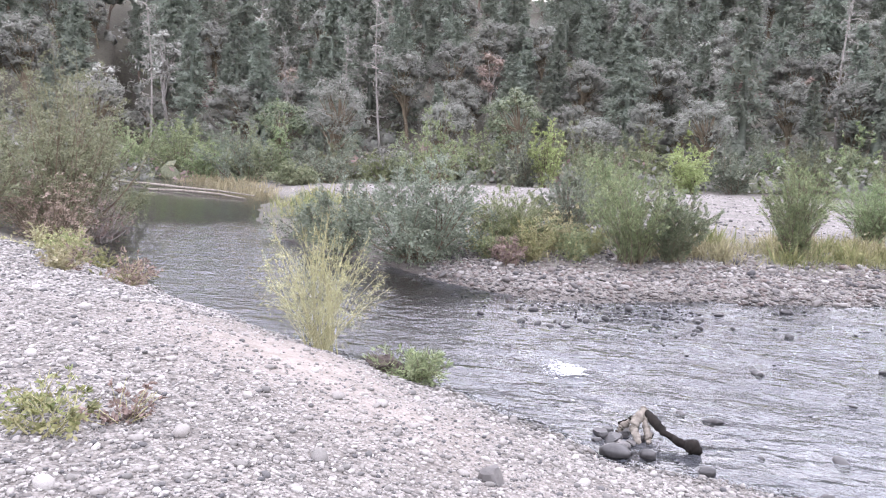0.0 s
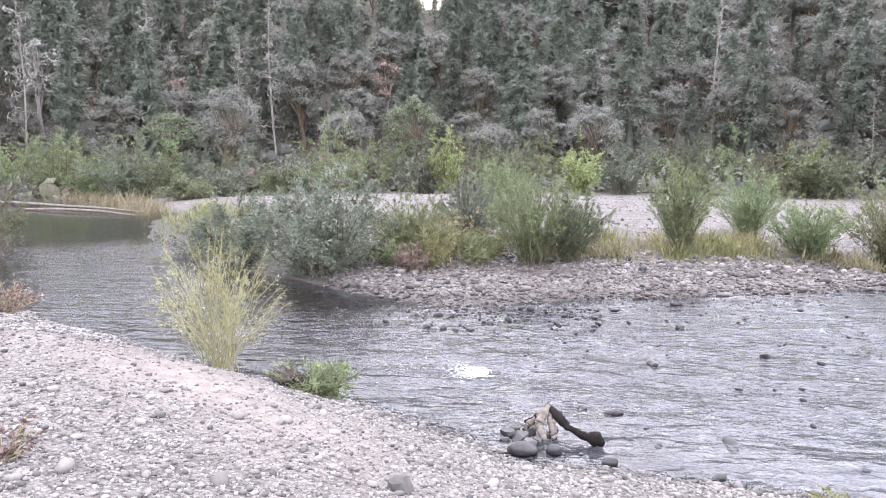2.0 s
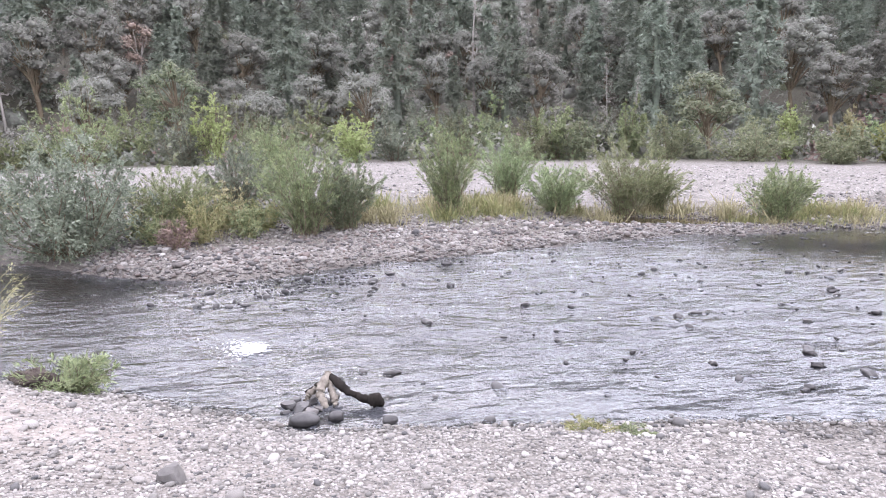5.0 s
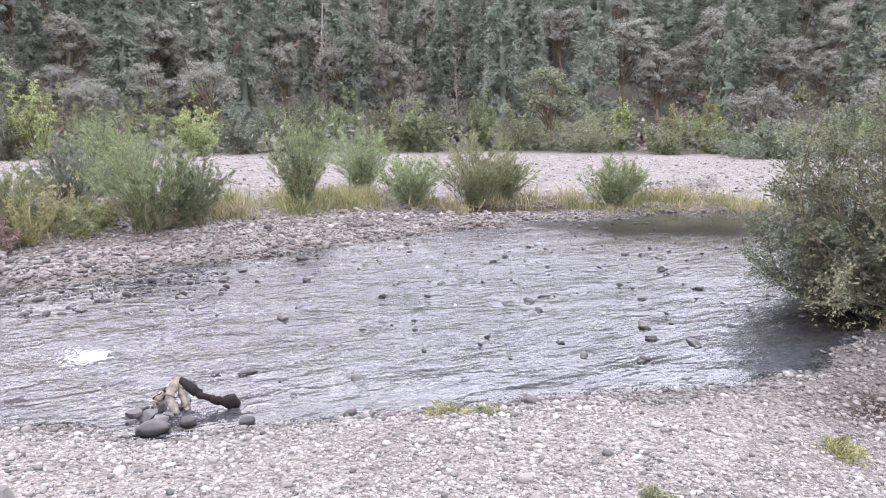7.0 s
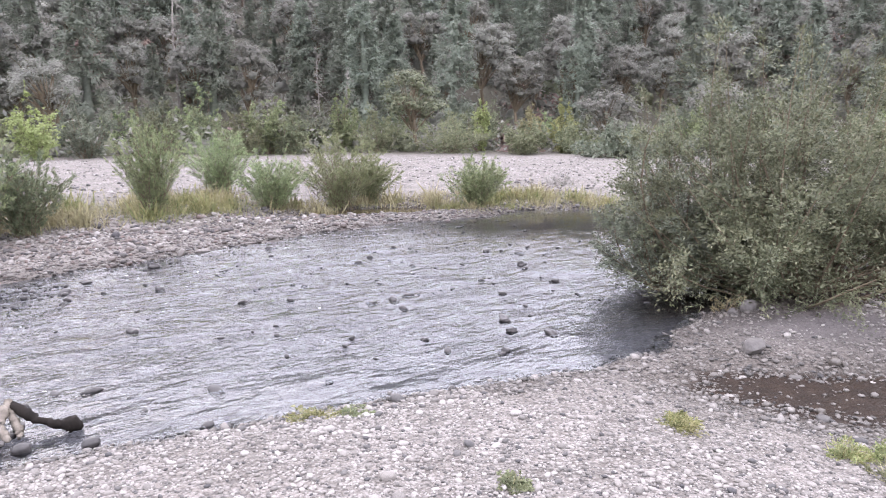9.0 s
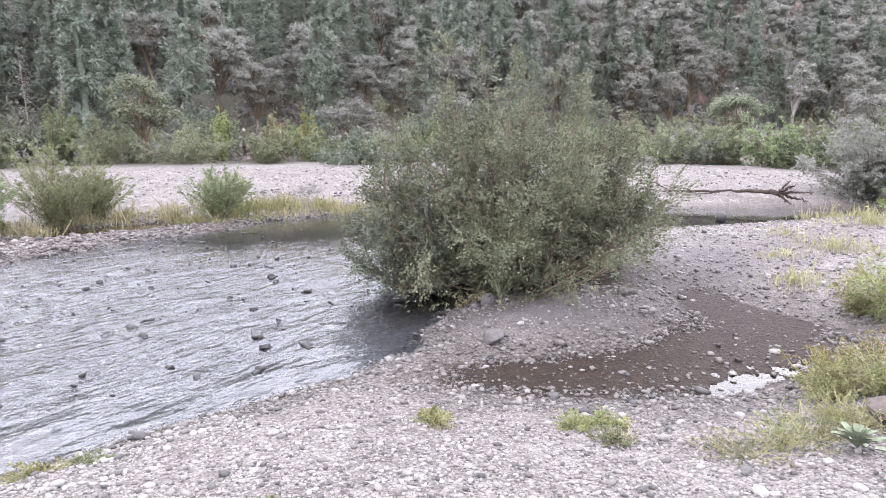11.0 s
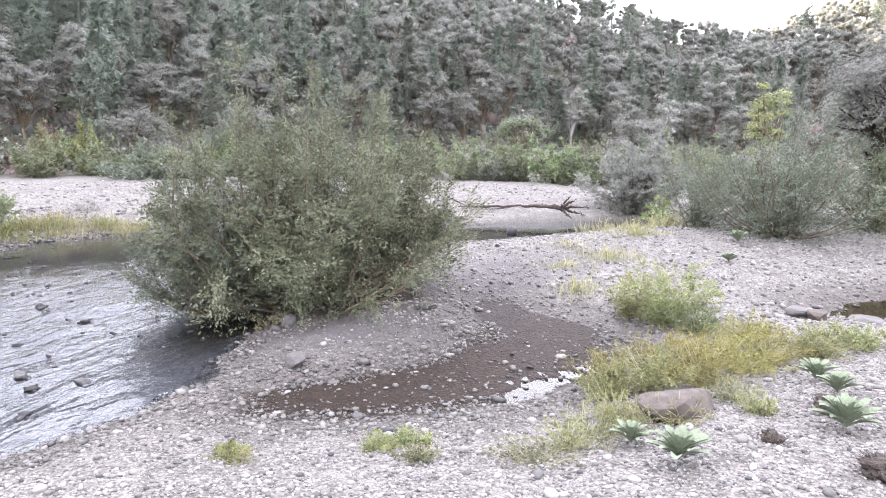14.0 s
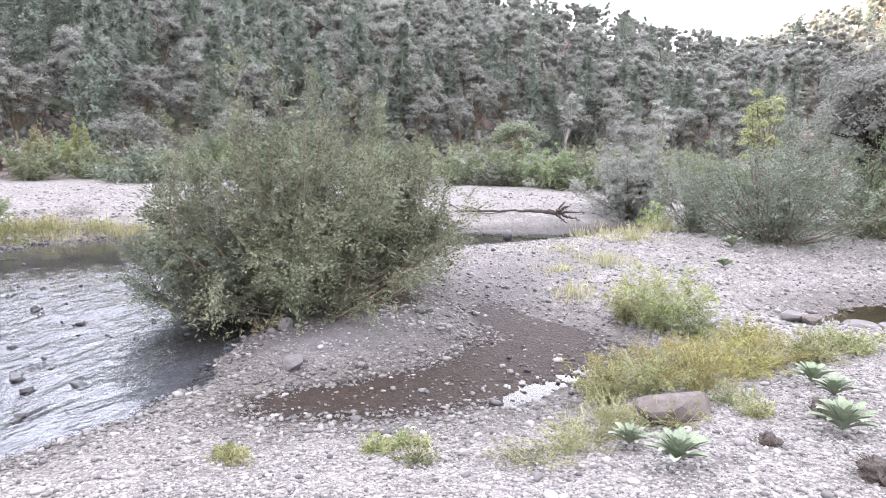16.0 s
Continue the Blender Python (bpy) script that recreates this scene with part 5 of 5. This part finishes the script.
limb("drift_log", [(-24.5, 31.6, 0.05), (-22, 31.0, 0.12), (-19.5, 30.2, 0.12), (-17.4, 29.2, 0.05)], [0.05, 0.07, 0.06, 0.03], WOOD_PALE, "grey log lying across the far water")
log = thing("stranded_log", (0, 0, 0), "dark log with a root end stranded by the far pool", "driftwood")
part("trunk", mesh_np("trunk", *gnarl([(24.6, 9.0, 0.36), (25.2, 7.6, 0.42), (25.6, 6.2, 0.5), (25.75, 5.0, 0.55), (25.7, 4.3, 0.5)], [0.02, 0.035, 0.045, 0.06, 0.08], 21, wob=0.05), WOOD_DARK), log)
for k, (dx, dy, dz) in enumerate([(0.3, -0.9, -0.25), (-0.2, -0.6, 0.35), (-0.5, -0.5, -0.3), (0.3, -0.3, 0.4), (-0.1, -1.1, 0.1)]):
    part("root", mesh_np("root", *gnarl([(25.7, 4.4, 0.5), (25.7 + dx * 0.5, 4.4 + dy * 0.5, 0.5 + dz * 0.6), (25.7 + dx, 4.4 + dy, 0.5 + dz)], [0.05, 0.035, 0.01], 30 + k, 7, 0.05), WOOD_DARK), log)
for k, (y0, dx, dz) in enumerate([(7.0, -0.4, 0.15), (6.2, -0.5, -0.05), (8.0, 0.3, 0.2)]):
    part("branch", mesh_np("branch", *gnarl([(25.4, y0, 0.46), (25.4 + dx, y0 + 0.6, 0.46 + dz), (25.4 + dx * 1.6, y0 + 1.3, 0.46 + dz * 1.4)], [0.02, 0.014, 0.006], 40 + k, 6, 0.03), WOOD_DARK), log)
limb("stick", [(-1.1, 14.75, 0.06), (-0.6, 14.65, 0.12), (-0.1, 14.5, 0.07)], [0.03, 0.035, 0.015], WOOD_BLACK, "dark stick lying on the far cobbles")

# white water over a hidden rock: a curl and the broken flecks that trail off it
r = np.random.default_rng(31)
n = 620
u = np.abs(r.normal(0, 0.24, n)) * np.where(r.uniform(0, 1, n) < 0.72, 1, 3.0)
px = -0.62 - u * 0.95 + r.normal(0, 0.05, n)
py = 8.72 + u * 0.34 + r.normal(0, 0.15, n) * (0.6 + 1.4 * u)
big = np.clip(0.0125 - 0.017 * u, 0.0025, 1) * r.uniform(0.4, 1.3, n)
# white flecks strewn over the riffle, modelled in place of whitecaps and glints
m = 130
px, py = np.append(px, r.uniform(-2.5, 8.5, m)), np.append(py, r.uniform(7.4, 13.2, m))
big = np.append(big, r.uniform(0.003, 0.009, m))
shapes = stone_shapes(r, ICO1, 8)
v = shapes[r.integers(0, 8, n + m)] * big[:, None, None] * np.array([2.2, 0.6, 0.4]) * r.uniform(0.7, 1.4, (n + m, 1, 3))
v += np.stack([px, py, np.append(0.06 * np.exp(-u[:n] * 5) * r.uniform(0.2, 1, n), np.zeros(m)) + 0.006], 1)[:, None]
f = ICO1[1][None] + (np.arange(n + m) * len(ICO1[0]))[:, None, None]
tagged(new("white_water", mesh_np("white_water", v.reshape(-1, 3), f.reshape(-1, 3), FOAM)), "white water and flecks of foam breaking over rocks, white flecks standing for glints", "foam", kind="stuff")

def clod(x, y, size, seed, label, turn=0.0, roots=26):
    """A crumbling lump of soil with fine roots hanging out of it."""
    r = np.random.default_rng(seed)
    ob = thing("root_clod", (x, y, ground_z(x, y)), label, "clod", turn=turn)
    v = ICO3[0] * (1 + 0.42 * np.array([noise.noise(Vector(q) * 2.3 + Vector((seed, 0, 0))) for q in ICO3[0]]) + 0.3 * np.array([noise.noise(Vector(q) * 6.5 + Vector((0, seed, 0))) for q in ICO3[0]]))[:, None]
    part("soil", mesh_np("soil", v * np.array(size) + np.array([0, 0, size[2] * 0.45]), ICO3[1], ROOT, False), ob)
    d = unit(r.normal(size=(roots, 3)))
    d[:, 2] = np.abs(d[:, 2]) * 0.8
    q = np.linspace(0, 1, 5)
    path = d[:, None] * np.array(size) * (0.8 + 0.75 * q[:, None] * r.uniform(0.3, 1, (roots, 1, 1))) + np.array([0, 0, size[2] * 0.45])
    path[:, 1:] += r.normal(0, 0.07 * size[0], (roots, 4, 3))
    tagged(part("rootlets", mesh_np("rootlets", *tubes(path, 0.004 * (1.1 - q)[None].repeat(roots, 0) + 0.001, 3), ROOT), ob), kind="stuff")
    return ob


clod(-2.72, 7.32, (0.30, 0.14, 0.12), 70, "brown clod of roots and soil at the bank's foot", -30, 40)
clod(6.22, -0.8, (0.1, 0.08, 0.06), 71, "dark clod of earth on the gravel", 10)
clod(5.62, -1.47, (0.19, 0.13, 0.09), 72, "uprooted clod of dry roots on the gravel", 30, 46)
clod(7.3, -1.41, (0.22, 0.14, 0.07), 73, "brown clod beside the felted rosette", 0)


def mullein(x, y, w, seed, label):
    """A rosette of broad felted leaves."""
    r = np.random.default_rng(seed)
    ob = thing("mullein_rosette", (x, y, ground_z(x, y)), label, "plant", "felted rosettes", turn=r.uniform(0, 360))
    u = np.linspace(0, 1, 8)
    prof = 0.21 * (1 - np.abs(2 * u - 1.12) ** 2.6 / 1.35) ** 0.8 * np.clip(0.35 + u * 1.6, 0, 1) + 0.004
    vs = np.array([[(uu, c * p, 0.30 * uu - 0.34 * uu * uu + 0.10 * abs(c) * p / 0.15 * 0.6) for c in (-1, -0.5, 0, 0.5, 1)] for uu, p in zip(u, prof)]).reshape(-1, 3)
    kk = np.arange(40).reshape(8, 5)
    f = np.stack([kk[:-1, :-1], kk[1:, :-1], kk[1:, 1:], kk[:-1, 1:]], -1).reshape(-1, 4)
    leaf = mesh_np("leaf", vs, f, MULLEIN)
    n = 30
    for i in range(n):
        t = i / n
        o = part("leaf", leaf, ob)
        s = w * 0.52 * (1.0 - 0.4 * t) * r.uniform(0.85, 1.1)
        o.matrix_basis = pose(0, 0, 0.02 + 0.03 * t, 0, -26 - 52 * t, i * 137.5 + r.uniform(-12, 12)) @ Matrix.Diagonal((s, s * 0.62, s, 1))
    return ob


mullein(5.55, -0.08, 0.6, 1, "pale green felted mullein rosette on the gravel")
mullein(6.75, -1.43, 0.68, 2, "pale green felted mullein rosette on the gravel")
mullein(8.3, -1.43, 0.54, 3, "pale green felted mullein rosette by the weeds")
mullein(7.72, -1.53, 0.50, 4, "pale green felted mullein rosette by the weeds")
mullein(5.9, 0.3, 0.42, 5, "small felted mullein rosette half hidden by weeds")
mullein(18.6, -1.2, 0.7, 6, "grey-green mullein rosette on the upstream gravel")
mullein(16.2, -0.9, 0.5, 7, "grey-green mullein rosette on the upstream gravel")

shrub("green_clump", 11.2, 0.2, 1.1, 1.7, "bushy green and yellow herb clump at the pool's end", WEED, 60, 5500, 0.08, 131, STRAW_STEM, aspect=0.2, upright=0.8, thick=0.003, low=0.02)
shrub("green_clump", 11.5, 0.75, 0.7, 0.9, "bushy yellow-green herb clump at the pool's end", WEED, 40, 2500, 0.07, 132, STRAW_STEM, aspect=0.2, upright=0.8, thick=0.003, low=0.02)
shrub("green_clump", 10.6, -0.25, 0.55, 0.9, "green herb clump at the pool's end", FRESH, 40, 2200, 0.07, 133, aspect=0.2, upright=0.8, thick=0.003, low=0.02)
for i, (x, y, h, w) in enumerate([(7.8, 0.25, 0.6, 1.0), (8.0, -0.3, 0.6, 1.0), (8.4, 0.15, 0.62, 1.0), (7.6, 0.65, 0.5, 0.8), (8.6, -0.7, 0.5, 1.0), (9.1, -1.0, 0.48, 1.0), (9.4, -1.6, 0.45, 1.0), (9.0, -0.3, 0.55, 1.0), (8.0, 0.7, 0.5, 0.8), (9.8, -2.1, 0.4, 0.9), (10.1, -0.9, 0.42, 0.9)]):
    shrub("yellow_weed", x, y, h, w, "feathery yellow-green weed on the pool's bank", (WEED, GOLD, GOLD)[i % 3], 50, 3400, 0.045, 140 + i, STRAW_STEM, group="yellow weeds by the pool", category="weed", aspect=0.25, upright=0.75, thick=0.003, low=0.05)
for i, (x, y, h, w) in enumerate([(6.45, 0.35, 0.36, 0.7), (6.2, 0.6, 0.34, 0.9), (5.8, 0.75, 0.3, 0.85), (6.6, -0.05, 0.34, 0.6), (7.4, -0.6, 0.3, 0.6), (7.0, -0.75, 0.26, 0.5), (6.75, 0.55, 0.4, 0.7), (5.45, 1.0, 0.24, 0.8), (5.35, 2.35, 0.2, 0.42), (5.6, 2.15, 0.22, 0.4), (5.2, 1.9, 0.2, 0.4),
                                  (10.4, -3.0, 0.4, 1.1), (2.35, 5.42, 0.12, 0.55), (2.7, 5.3, 0.1, 0.4), (4.6, 3.3, 0.13, 0.4), (4.8, 3.45, 0.12, 0.3), (2.6, 3.0, 0.12, 0.25)]):
    shrub("green_weed", x, y, h, w, "low sprawling green weed among the pebbles", (WEED, BRUSH, WEED)[i % 3], 44, 1500, 0.026, 160 + i, STRAW_STEM, group="weeds among the pebbles", category="weed", aspect=0.4, upright=0.5, thick=0.002, low=0.05)
for i, (x, y) in enumerate([(-3.15, 2.95), (-3.4, 3.2), (-3.0, 3.35)]):
    shrub("red_weed", x, y, 0.34, 0.5, "straggling green and reddish weed on the near bank", (WEED, WEED, RUST)[i], 18, 420, 0.042, 190 + i, STRAW_STEM, category="weed", upright=0.4, thick=0.003, low=0.1, aspect=0.5)
grass("flat_grass", 5, [(15.5, 1.5, 1.0, 0.35), (16.5, 2.6, 0.9, 0.3), (14.4, 2.4, 0.7, 0.25), (19, 1.2, 1.2, 0.4), (22.3, 2.3, 1.2, 0.5), (24.2, 0.6, 1.3, 0.6), (12.6, 1.8, 0.6, 0.35), (13.2, 0.9, 0.6, 0.35)], STRAW, "dry grass tufts on the upstream gravel", count=420)

# ---------------------------------------------------------------- the nearest stones, one by one
rng = np.random.default_rng(9)
stone_meshes = [mesh_np("stone", s * np.array([1.1, 0.85, 0.6]), ICO2[1], STONE) for s in stone_shapes(rng, ICO2, 6)]
x, y = spread(rng, 900, -50, 112, 2.9, 7.0, 1.3)
h, sd, far = land(x, y)[:3]
ok = np.where((sd > 0.3) & ~far)[0][:290]
for i in ok:
    s = float(np.clip(rng.lognormal(math.log(0.024), 0.4), 0.014, 0.06))
    o = part("stone", stone_meshes[i % 6], ground)
    o.matrix_basis = pose(x[i], y[i], h[i] + s * 0.3, rng.normal(0, 10), rng.normal(0, 10), rng.uniform(0, 360)) @ Matrix.Diagonal((s, s, s, 1))
